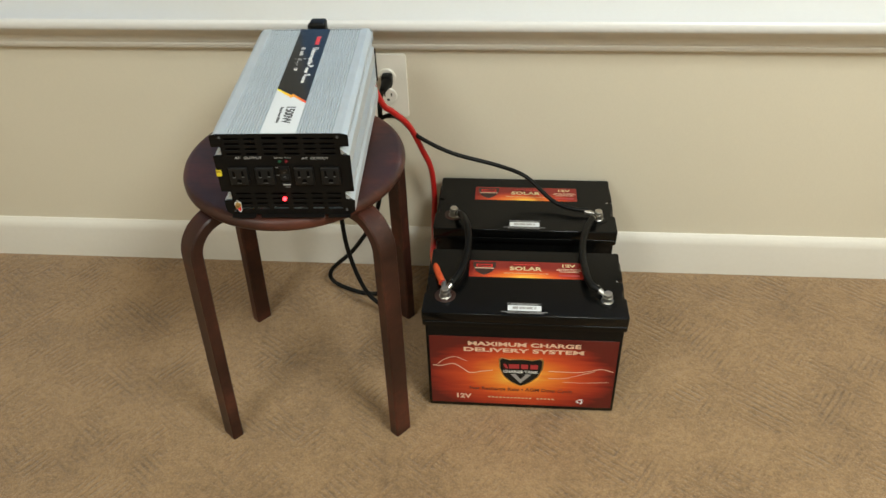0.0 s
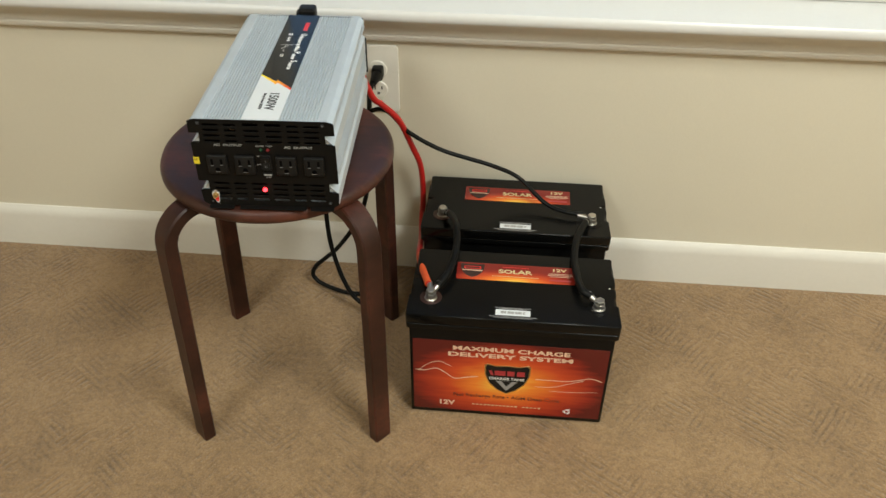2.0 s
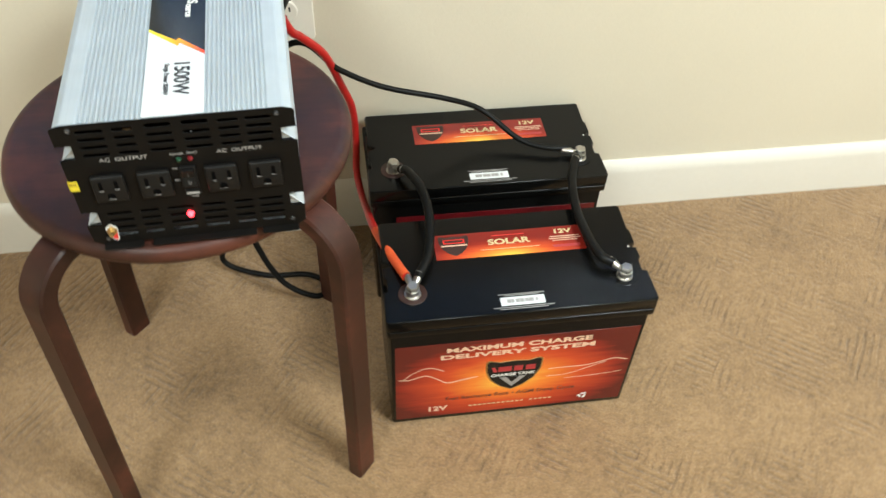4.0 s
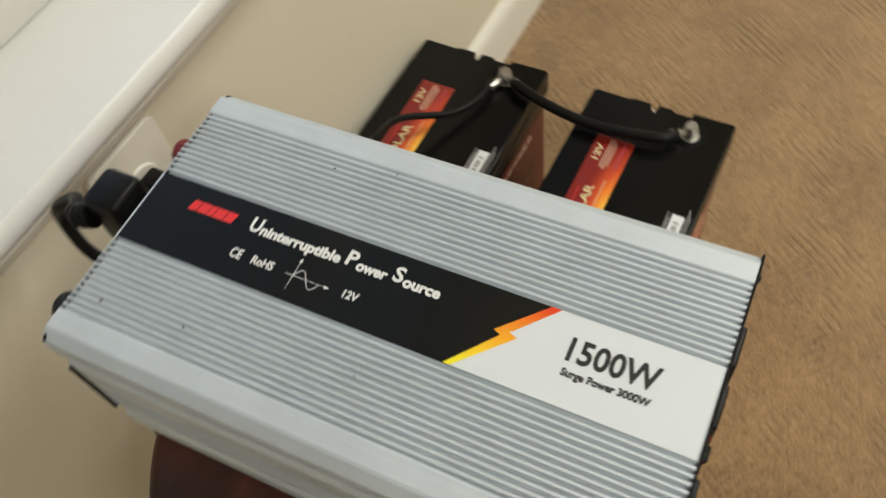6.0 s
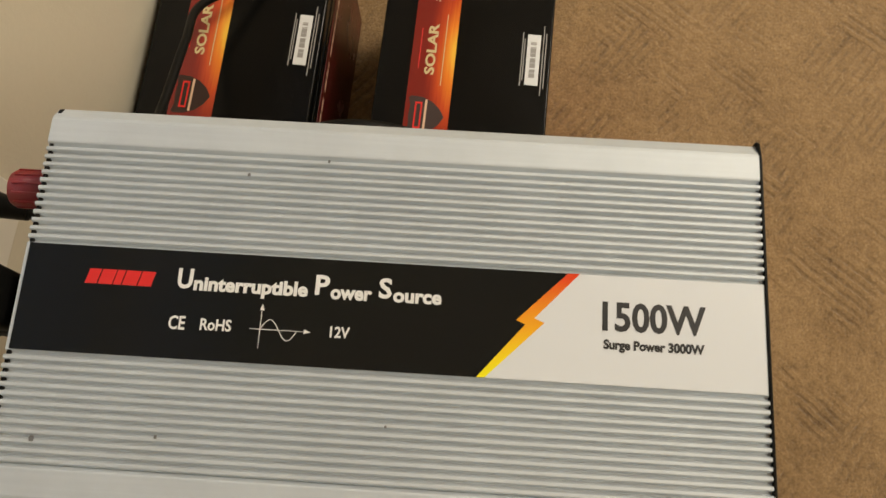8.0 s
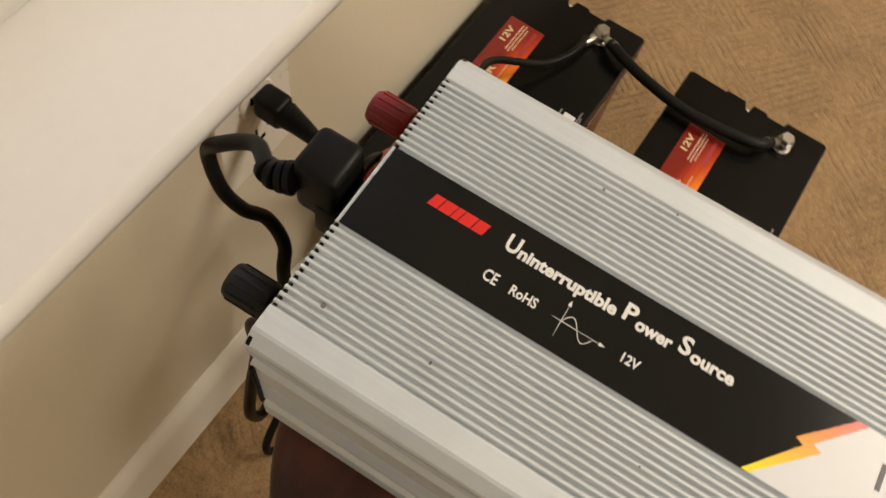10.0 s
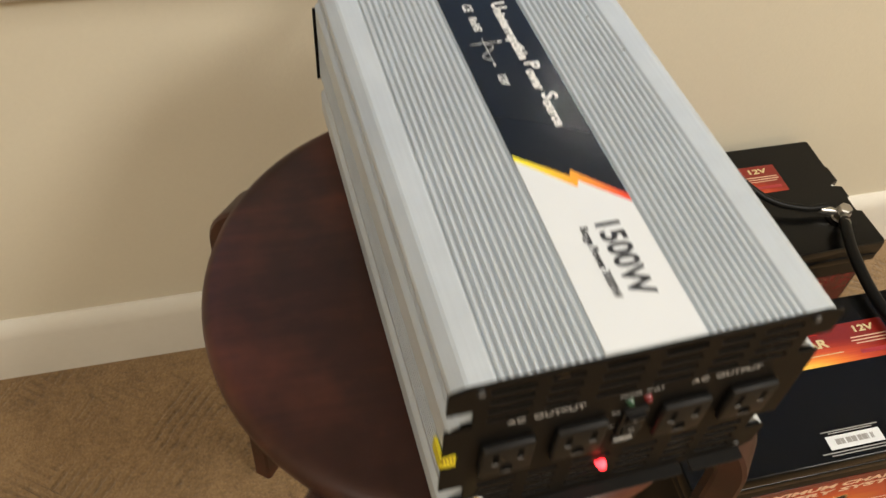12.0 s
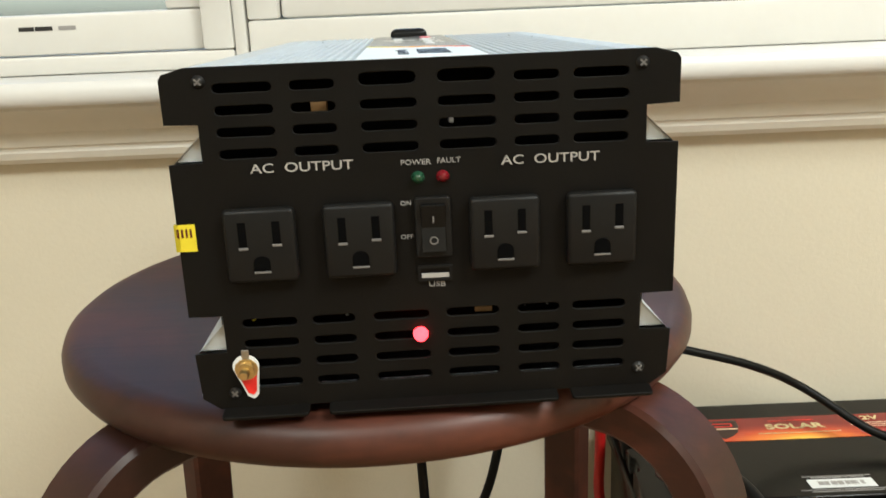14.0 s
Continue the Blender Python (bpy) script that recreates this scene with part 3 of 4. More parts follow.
    for a, b in lower:
        for j in range(4):
            slots.append(stadium(a, b, 0.5314 - 0.0089 * j + Z, 0.0041))
    front = part("front_panel", plane_mesh("front_panel", [plate_outline(), *slots], 0.0014, BLACK_METAL, 0.0003), inv, "black metal panel with ventilation slots", on_front(0, 0.0007, 0))
    # added near-black sheet, painted as the shade inside the casing behind the slots
    part("inner_shade_sheet", box_mesh("inner_shade_sheet", (-0.0820, 0.0820, 0.0130, 0.0140, 0.4955 + Z, 0.6310 + Z), RECESS_SHADE), inv)
    # what shows through the slots
    for x0, x1, z0, z1, mt in ((0.0165, 0.0235, 0.5285, 0.5340, CERAMIC), (-0.0720, -0.0705, 0.530, 0.5365, YELLOW), (-0.0350, -0.0338, 0.5300, 0.5360, INK_GREY),
                               (0.0365, 0.0371, 0.530, 0.536, INK_GREY), (0.0455, 0.0461, 0.530, 0.536, INK_GREY), (0.0090, 0.0108, 0.6085, 0.6105, INK_GREY),
                               (-0.0420, -0.0360, 0.6150, 0.6195, CERAMIC)):
        part("component", box_mesh("component", (x0, x1, 0.0060, 0.0098, z0 + Z, z1 + Z), mt, 0.0002, 1), inv)
    # bottom flange under the front
    for x0, x1 in ((-0.0850, -0.0515), (-0.0430, 0.0480), (0.0540, 0.0860)):
        part("mounting_flange", plane_mesh("mounting_flange", [rounded(x0, x1, 0.0005, 0.010, 0.0015)], 0.0016, BLACK_METAL, 0.0003), inv,
             m=Matrix.Translation((0, 0.0, 0.4945 + Z)) @ Matrix.Rotation(radians(8), 4, "X") @ Matrix.Translation((0, -0.0070, -0.0012)))

    # sockets
    for u in (-0.0636, -0.0267, 0.0281, 0.0651):
        s = part("socket", box_mesh("socket", (u - 0.0133, u + 0.0133, -0.0050, -0.0002, 0.5500 + Z, 0.5800 + Z), SOCKET, 0.0018, 3), inv)
        # blade and earth holes are raised black pieces with the holes' shade painted in
        for dx, z0, z1, w in ((-0.0063, 0.5650, 0.5750, 0.0030), (0.0063, 0.5660, 0.5750, 0.0030)):
            part("slot", box_mesh("slot", (u + dx - w / 2, u + dx + w / 2, -0.00515, -0.0040, z0 + Z, z1 + Z), RECESS_SHADE), s)
            # paler grey strip along the lower edge of the slot
            part("slot_edge", box_mesh("slot_edge", (u + dx - w / 2 - 0.0003, u + dx + w / 2 + 0.0003, -0.00535, -0.0046, z0 - 0.0012 + Z, z0 - 0.0001 + Z), EDGE, 0.0002, 1), s)
        arch = [(-0.0031, -0.0026), (0.0031, -0.0026), (0.0031, 0.0008)] + [(0.0031 * math.cos(a), 0.0008 + 0.0026 * math.sin(a)) for a in (radians(30 * k) for k in range(1, 6))] + [(-0.0031, 0.0008)]
        part("slot", plane_mesh("slot", [arch], 0.0008, RECESS_SHADE), s, m=on_front(u, -0.0050, 0.5578 + Z))
        part("slot_edge", box_mesh("slot_edge", (u - 0.0032, u + 0.0032, -0.00535, -0.0046, 0.5540 + Z, 0.5550 + Z), EDGE, 0.0002, 1), s)

    # rocker switch
    sw = part("switch", plane_mesh("switch", [rounded(-0.0064, 0.0064, -0.0118, 0.0118, 0.001), rounded(-0.0048, 0.0048, -0.0098, 0.0098, 0.0008)], 0.0030, SOCKET, 0.0004), inv, m=on_front(0.0012, -0.0010, 0.5684 + Z))
    rock = [(0.0002, -0.0095), (0.0030, -0.0095), (0.0012, 0.0), (0.0042, 0.0095), (0.0002, 0.0095)]
    rocker = part("rocker", extrude_profile("rocker", [(b, a) for b, a in rock], -0.0045, 0.0045, SOCKET, "x"), sw)
    rocker.matrix_basis = Matrix(((1, 0, 0, 0), (0, 0, 1, 0), (0, 1, 0, 0), (0, 0, 0, 1)))
    part("symbol", box_mesh("symbol", (-0.0003, 0.0003, 0.0025, 0.0050, 0.00255, 0.0030), EDGE), sw)
    part("symbol", plane_mesh("symbol", [[(0.0017 * math.cos(radians(20 * k)), 0.0017 * math.sin(radians(20 * k)) - 0.0050) for k in range(18)],
                                         [(0.0012 * math.cos(radians(20 * k)), 0.0012 * math.sin(radians(20 * k)) - 0.0050) for k in range(18)]], 0.0003, EDGE), sw, m=Matrix.Translation((0, 0, 0.0026)))
    # usb port
    usb = part("usb_port", plane_mesh("usb_port", [rounded(-0.0066, 0.0066, -0.0032, 0.0032, 0.0005), rounded(-0.0056, 0.0056, -0.0022, 0.0022, 0.0003)], 0.0016, SOCKET), inv, m=on_front(0.0012, -0.0004, 0.5490 + Z))
    part("tongue", box_mesh("tongue", (-0.0053, 0.0053, -0.0019, -0.0002, -0.002, 0.0004), INK_PANEL), usb)
    # near-black backing painted as the shade inside the port
    part("port_shade", box_mesh("port_shade", (-0.0055, 0.0055, -0.0021, 0.0021, -0.003, -0.0021), RECESS_SHADE), usb)
    # indicator lamps
    dome = [(0, 0.0030), (0.0011, 0.0027), (0.0019, 0.0018), (0.0022, 0.0004), (0.0025, 0.0), (0.0025, -0.0005)]
    part("indicator", lathe("indicator", dome, GREEN_LED, 20), inv, "dark green indicator lens", on_front(-0.0037, 0, 0.5885 + Z))
    part("indicator", lathe("indicator", dome, RED_LED, 20), inv, "dark red indicator lens", on_front(0.0056, 0, 0.5885 + Z))
    part("indicator", lathe("indicator", [(0, 0.0044), (0.0015, 0.0040), (0.0026, 0.0026), (0.0030, 0.0010), (0.0030, -0.001)], LIT, 20), inv, "glowing red light", on_front(-0.0056, 0, 0.5228 + Z))
    # lettering on the panel
    for text, u, z, size, width, ink in (("AC  OUTPUT", -0.0464, 0.5948, 0.0053, 0.0380, INK_PANEL), ("AC  OUTPUT", 0.0462, 0.5935, 0.0053, 0.0372, INK_PANEL),
                                         ("POWER", -0.0042, 0.5945, 0.0030, 0.0112, INK_GREY), ("FAULT", 0.0081, 0.5947, 0.0030, 0.0088, INK_GREY),
                                         ("ON", -0.0088, 0.5783, 0.0026, 0.0040, INK_GREY), ("OFF", -0.0089, 0.5645, 0.0026, 0.0048, INK_GREY), ("USB", 0.0018, 0.5440, 0.0030, 0.0064, INK_GREY)):
        part("lettering", text_mesh(text, size, ink, width=width, depth=0.0001, bold=0.00002), front, m=Matrix.Translation((u, z + Z, 0.0009)))
    # screws at the corners
    for u, z in ((-0.0806, 0.6290), (0.0804, 0.6290), (-0.0802, 0.5010), (0.0815, 0.5020)):
        sc = part("screw", lathe("screw", [(0, 0.0012), (0.0014, 0.0012), (0.0024, 0.0004), (0.0026, -0.0002)], BLACK_PLASTIC, 20), inv, m=on_front(u, 0, z + Z))
        for a in (45, 135):
            part("cross_slot", box_mesh("cross_slot", (-0.0016, 0.0016, -0.0003, 0.0003, 0.0011, 0.0014), EDGE), sc, m=Matrix.Rotation(radians(a), 4, "Z"))
    # yellow sticker folded over the edge
    st = part("sticker", box_mesh("sticker", (-0.0958, -0.0880, -0.0004, -0.0001, 0.5632 + Z, 0.5742 + Z), YELLOW), inv, "yellow sticker folded round the edge")
    part("sticker_side", box_mesh("sticker_side", (-0.0958, -0.0940, -0.0004, 0.0110, 0.5632 + Z, 0.5742 + Z), YELLOW), st)
    for k in range(4):
        part("printed_bar", box_mesh("printed_bar", (-0.0948 + k * 0.0016, -0.0941 + k * 0.0016, -0.0006, -0.0004, 0.5690 + Z, 0.5725 + Z), INK_BROWN), st)
    # earth stud with its red and white tag
    stud = part("earth_stud", lathe("earth_stud", [(0, 0.0085), (0.0016, 0.0085), (0.0020, 0.0078), (0.0020, 0.0045), (0.0036, 0.0044), (0.0036, 0.0018), (0.0046, 0.0017), (0.0046, 0.0008)], BRASS, 12), inv, m=on_front(-0.0746, 0, 0.5120 + Z))
    drop = [(0.0052 * math.cos(radians(a)), 0.0052 * math.sin(radians(a)) + 0.001) for a in range(0, 181, 15)] + [(-0.0022, -0.0120), (0, -0.0136), (0.0022, -0.0120)]
    tag = part("tag", plane_mesh("tag", [drop], 0.0006, WHITE_PRINT), stud, m=Matrix.Rotation(radians(8), 4, "Z") @ Matrix.Translation((0, 0, 0.0010)))
    part("tag_print", plane_mesh("tag_print", [[(a * 0.78, b * 0.80 - 0.0008) for a, b in drop]], 0.0003, INK_RED), tag, m=Matrix.Translation((0, 0, 0.0004)))
    part("lug", box_mesh("lug", (-0.0015, 0.0015, 0.0045, 0.0085, 0.0008, 0.0016), STEEL, 0.0003, 1), stud)

    # nameplate along the top: x runs to the front, y to the side with the red post
    to_top = Matrix.Translation((0, 0, top + Z)) @ Matrix.Rotation(radians(-90), 4, "Z")
    e = 0.0243
    cut = [(-0.1234, -e), (-0.1000, 0.0014), (-0.1050, 0.0014), (-0.0845, e)]   # where the black print ends, x running to the front
    name = part("nameplate", plane_mesh("nameplate", [[(-LENGTH + 0.002, -e), cut[0], cut[1], cut[2], cut[3], (-LENGTH + 0.002, e)]], 0.0006, DARK_PRINT), inv, "glossy black printed nameplate", to_top)
    part("rating_plate", plane_mesh("rating_plate", [[(-0.0025, -e), (-0.0025, e), cut[3], cut[2], cut[1], cut[0]]], 0.0006, WHITE_PRINT), inv, "white printed rating plate", to_top)
    zig = [(-0.1250, -e), (-0.1050, 0.0000), (-0.1090, 0.0018), (-0.0870, e), (-0.0819, e), (-0.1012, 0.0030), (-0.0968, 0.0012), (-0.1215, -e)]
    part("lightning_stripe", plane_mesh("lightning_stripe", [zig], 0.0003, BOLT_PRINT), name, "yellow to red lightning stripe", Matrix.Translation((0, 0, 0.0004)))

    def on_plate(x, y):
        return Matrix.Translation((x, y, 0.0004))

    # maker's mark as plain slanted bars
    for k, w in enumerate((0.0052, 0.0062, 0.0034, 0.0064, 0.0058)):
        x = -0.2985 + (0, 0.0058, 0.0125, 0.0165, 0.0235)[k]
        bar = [(x, 0.0070), (x + w, 0.0070), (x + w + 0.0015, 0.0138), (x + 0.0015, 0.0138)]
        part("maker_mark", plane_mesh("maker_mark", [bar], 0.0002, INK_RED), name, m=on_plate(0, 0))

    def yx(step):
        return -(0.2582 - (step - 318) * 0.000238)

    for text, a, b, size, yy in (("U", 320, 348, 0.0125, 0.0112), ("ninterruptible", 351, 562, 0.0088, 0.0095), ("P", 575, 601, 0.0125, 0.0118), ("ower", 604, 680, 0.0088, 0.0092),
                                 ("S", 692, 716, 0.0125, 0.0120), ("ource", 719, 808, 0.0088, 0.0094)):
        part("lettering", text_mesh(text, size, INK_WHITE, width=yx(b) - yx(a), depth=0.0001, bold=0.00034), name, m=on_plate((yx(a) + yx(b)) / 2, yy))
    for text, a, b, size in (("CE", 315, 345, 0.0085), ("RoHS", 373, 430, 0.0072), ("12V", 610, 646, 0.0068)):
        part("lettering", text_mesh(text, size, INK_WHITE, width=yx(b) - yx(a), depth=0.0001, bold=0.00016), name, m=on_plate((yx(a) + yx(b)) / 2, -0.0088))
    ox, oy = -0.2190, -0.0092
    part("symbol", ribbon([(ox, oy - 0.0085), (ox, oy), (ox, oy + 0.0090)], 0.0004, INK_WHITE, "symbol"), name, m=on_plate(0, 0))
    part("symbol", ribbon([(ox - 0.0045, oy), (ox, oy), (ox + 0.0195, oy)], 0.0004, INK_WHITE, "symbol"), name, m=on_plate(0, 0))
    part("symbol", ribbon([(ox + 0.0008 * k, oy + 0.0045 * math.sin(radians(18 * k))) for k in range(21)], 0.00035, INK_WHITE, "symbol"), name, m=on_plate(0, 0))
    for tip in ([(ox - 0.001, oy + 0.0085), (ox + 0.001, oy + 0.0085), (ox, oy + 0.0115)], [(ox + 0.019, oy - 0.001), (ox + 0.022, oy), (ox + 0.019, oy + 0.001)]):
        part("symbol", plane_mesh("symbol", [tip], 0.0002, INK_WHITE), name, m=on_plate(0, 0))
    rating = [o for o in inv.children if o.name.startswith("rating_plate")][0]
    part("lettering", text_mesh("1500W", 0.0178, INK_BLACK, width=0.0445, depth=0.0001, bold=0.00045), rating, m=on_plate(-0.0496, 0.0052))
    part("lettering", text_mesh("Surge Power 3000W", 0.0056, INK_BLACK, width=0.0430, depth=0.0001, bold=0.00024), rating, m=on_plate(-0.0498, -0.0068))

    # back plate, terminals and mains inlet
    part("rear_panel", plane_mesh("rear_panel", [plate_outline(0.0928, 0.0952)], 0.0020, BLACK_METAL, 0.0003), inv, "black metal end plate", on_front(0, LENGTH - 0.0016, -0.0012))
    knob = [(0.0060, 0.0), (0.0060, 0.006), (0.0078, 0.0062), (0.0078, 0.0105), (0.0094, 0.011), (0.0101, 0.0125), (0.0099, 0.0325), (0.0088, 0.0345), (0.0, 0.0347)]
    to_back = Matrix.Rotation(radians(-90), 4, "X")
    for u, mt, lab in ((0.0640, RED_KNOB, "red screw terminal knob"), (-0.0620, BLACK_PLASTIC, "black screw terminal knob")):
        t = part("terminal", lathe("terminal", knob, mt, 24), inv, lab, Matrix.Translation((u, LENGTH, 0.589 + Z)) @ to_back)
        for k in range(12):
            a = 2 * math.pi * k / 12
            part("grip", box_mesh("grip", (-0.0007, 0.0007, 0.0095, 0.0106, 0.0140, 0.0318), mt, 0.0003, 1), t, m=Matrix.Rotation(a, 4, "Z"))
        part("washer", lathe("washer", [(0.0, 0.0), (0.0105, 0.0), (0.0105, 0.0022), (0.0, 0.0022)], STEEL, 24), t, m=Matrix.Translation((0, 0, 0.0038)))
    part("mains_inlet", box_mesh("mains_inlet", (-0.0250, 0.0130, LENGTH - 0.0005, LENGTH + 0.0035, 0.578 + Z, 0.6120 + Z), BLACK_PLASTIC, 0.001), inv)
    # rubber feet
    for u, y in ((-0.07, 0.03), (0.07, 0.03), (-0.07, 0.27), (0.07, 0.27)):
        part("rubber_foot", lathe("rubber_foot", [(0, -0.003), (0.006, -0.003), (0.007, 0.0), (0.007, 0.0105), (0, 0.0105)], BLACK_PLASTIC, 16), inv, m=Matrix.Translation((u, y, 0)))
    return inv


inverter()


# ---- batteries ----
BAT = Vector((0.1565, 1.1815, FLOOR_Z + 0.001))
BAT_STEP = 0.2270


def battery(back_turned=False):
    b = thing("battery", "black deep-cycle battery with orange and red labels, on the carpet", "battery", Matrix.Translation(BAT), "two batteries side by side")
    H, hx, hy = 0.2335, 0.1675, 0.0825
    lid0 = 0.2040
    bm = box(-hx + 0.0030, hx - 0.0030, -hy + 0.0035, hy - 0.0035, 0.0, lid0 + 0.002, 0.004)
    for v in bm.verts:
        f = 1.0 - 0.003 * (1 - v.co.z / lid0)
        v.co.x *= f
        v.co.y *= f
    part("case", finish("case", bm, CASE, True), b)
    # lid with stepped, notched ends
    def end(s):
        pts = [(hx - 0.002, -hy + 0.001), (hx, -hy + 0.004), (hx - 0.001, -0.036), (hx - 0.007, -0.034), (hx - 0.007, -0.012), (hx - 0.0035, -0.010), (hx - 0.0035, 0.004),
               (hx - 0.016, 0.007), (hx - 0.012, 0.013), (hx - 0.0035, 0.016), (hx - 0.0035, 0.036), (hx - 0.006, 0.039), (hx - 0.005, hy - 0.002), (hx - 0.007, hy)]
        return [(s * x, y) for x, y in pts]
    outline = end(1) + list(reversed(end(-1)))
    part("lid", plane_mesh("lid", [outline], H - lid0 - 0.0105, CASE, 0.0018), b, m=Matrix.Translation((0, 0, (H + lid0 + 0.0105) / 2)))
    rim = rounded(-hx, hx, -hy, hy, 0.004)
    part("lid_rim", plane_mesh("lid_rim", [rim], 0.0108, CASE, 0.0012), b, m=Matrix.Translation((0, 0, lid0 + 0.0052)))
    wedge = [(hx - 0.0170, 0.0100), (hx - 0.0145, 0.0050), (hx - 0.0065, 0.0000), (hx - 0.0045, 0.0020), (hx - 0.0090, 0.0060), (hx - 0.0125, 0.0115)]
    part("handle_clip", plane_mesh("handle_clip", [wedge], 0.0120, PLATE, 0.0006), b, "white plastic handle clip", Matrix.Translation((0, 0, H - 0.0070)))
    # front label
    def on_label(x, z, lift=0.0004):
        return Matrix.Translation((x, z, lift))

    y = -hy + 0.0035
    shield = [(0.0, 0.0350), (0.020, 0.0330), (0.034, 0.0375), (0.0385, 0.0330), (0.0375, 0.0120), (0.0300, -0.0080), (0.0160, -0.0240), (0.0, -0.0335)]
    shield = shield + [(-a, c) for a, c in reversed(shield[1:-1])]
    if back_turned:
        # the other long side: dark red, with one line of slanted pale print
        lab = part("front_label", plane_mesh("front_label", [rounded(-0.1330, 0.1588, -0.0835, 0.0835, 0.002)], 0.0006, BACK_PRINT), b, "dark red printed label", on_front(0, y - 0.0001, 0.0940))
        x = -0.108
        for w in (0.012, 0.011, 0.012, 0.004, 0.012, 0.014, 0.0, 0.012, 0.010, 0.004, 0.0, 0.011, 0.012, 0.011, 0.012, 0.011, 0.011, 0.010):
            if w:
                part("printed_bar", plane_mesh("printed_bar", [[(x - 0.0010, -0.0022), (x + w - 0.0010, -0.0022), (x + w + 0.0010, 0.0022), (x + 0.0010, 0.0022)]], 0.0002, INK_CREAM), lab, m=on_label(0, 0.0690))
            x += w + 0.003 if w else 0.007
    else:
        lab = part("front_label", plane_mesh("front_label", [rounded(-0.1588, 0.1588, -0.0835, 0.0835, 0.002)], 0.0006, FRONT_PRINT), b, "glossy orange and dark red printed label", on_front(0, y - 0.0001, 0.0940) @ Matrix.Rotation(radians(0.05), 4, "X"))
        for text, x, z, size, width, ink, bold in (("MAXIMUM CHARGE", 0.0020, 0.0676, 0.0125, 0.1900, INK_CREAM, 0.0004), ("DELIVERY SYSTEM", 0.0010, 0.0533, 0.0125, 0.2030, INK_CREAM, 0.0004),
                                                   ("Fast Recharge Rate \u2022 AGM Deep Cycle", -0.0010, -0.0440, 0.0112, 0.1800, INK_BROWN, 0.0002), ("12V", -0.1010, -0.0660, 0.0150, 0.0260, INK_CREAM, 0.0005)):
            part("lettering", text_mesh(text, size, ink, width=width, depth=0.0001, bold=bold), lab, m=on_label(x, z))
        for k in range(18):
            if k not in (12,):
                part("printed_bar", plane_mesh("printed_bar", [[(-0.0020, -0.0012), (0.0020, -0.0012), (0.0020, 0.0012), (-0.0020, 0.0012)]], 0.0002, INK_GOLD), lab, m=on_label(-0.0560 + 0.0066 * k, -0.0660))
        sh = part("shield", plane_mesh("shield", [shield], 0.0004, BRASS), lab, "black shield emblem with a bronze rim", on_label(-0.0020, -0.0010))
        part("shield_face", plane_mesh("shield_face", [[(a * 0.94, c * 0.94) for a, c in shield]], 0.0004, DARK_PRINT), sh, m=Matrix.Translation((0, 0, 0.0003)))
        part("lettering", text_mesh("CHARGE TANK", 0.0085, INK_WHITE, width=0.0600, depth=0.0001, bold=0.0002), lab, m=on_label(-0.0020, 0.0025, 0.0012))
        # maker's mark as plain red bars
        for x0, x1, sl in ((-0.031, -0.026, 0.004), (-0.021, -0.003, 0.0), (0.000, 0.012, 0.0), (0.016, 0.029, 0.0)):
            part("maker_mark", plane_mesh("maker_mark", [[(x0 + sl, 0.0105), (x1 + sl, 0.0105), (x1, 0.0215), (x0, 0.0215)]], 0.0002, MARK_RED), lab, m=on_label(-0.0020, 0.0, 0.0012))
        part("shield_wing", plane_mesh("shield_wing", [[(-0.018, -0.003), (0.018, -0.003), (0.0, -0.026)], [(-0.009, -0.003), (0.009, -0.003), (0.0, -0.016)]], 0.0002, INK_GREY), lab, m=on_label(-0.0020, 0, 0.0012))
        # lightning streaks
        wave = spline([(-0.155, 0.012, 0), (-0.140, 0.011, 0), (-0.120, 0.017, 0), (-0.105, 0.008, 0), (-0.090, -0.004, 0), (-0.070, 0.000, 0), (-0.050, 0.004, 0)], 6)
        part("streak", ribbon([(p.x, p.y) for p in wave], 0.0015, INK_CREAM), lab, m=on_label(0, 0))
        wave = spline([(-0.150, 0.010, 0), (-0.135, 0.026, 0), (-0.115, 0.034, 0), (-0.095, 0.024, 0)], 6)
        part("streak", ribbon([(p.x, p.y) for p in wave], 0.0009, INK_CREAM), lab, m=on_label(0, 0))
        wave = spline([(0.045, 0.006, 0), (0.070, 0.006, 0), (0.095, 0.006, 0), (0.115, 0.010, 0), (0.135, 0.016, 0), (0.155, 0.010, 0)], 6)
        part("streak", ribbon([(p.x, p.y) for p in wave], 0.0013, INK_CREAM), lab, m=on_label(0, 0))
        wave = spline([(0.045, -0.012, 0), (0.075, -0.010, 0), (0.100, 0.000, 0), (0.125, 0.010, 0)], 6)
        part("streak", ribbon([(p.x, p.y) for p in wave], 0.0009, INK_CREAM), lab, m=on_label(0, 0))
        wave = spline([(0.070, -0.020, 0), (0.105, -0.020, 0), (0.150, -0.016, 0)], 6)
        part("streak", ribbon([(p.x, p.y) for p in wave], 0.0007, INK_CREAM), lab, m=on_label(0, 0))
        # three chasing arrows
        for k in range(3):
            c = Matrix.Rotation(radians(120 * k), 4, "Z")
            part("symbol", plane_mesh("symbol", [[(-0.0036, 0.0026), (0.0024, 0.0026), (0.0024, 0.0012), (0.0054, 0.0042), (0.0024, 0.0070), (0.0024, 0.0056), (-0.0020, 0.0056)]], 0.0002, INK_WHITE), lab, m=on_label(0.1040, -0.0690) @ c)
    # top label
    tl = part("top_label", plane_mesh("top_label", [rounded(-0.0980, 0.0980, -0.0215, 0.0215, 0.001)], 0.0004, TOP_PRINT), b, "red and orange printed top label", Matrix.Translation((0.0020, 0.0315, H + 0.0003)))
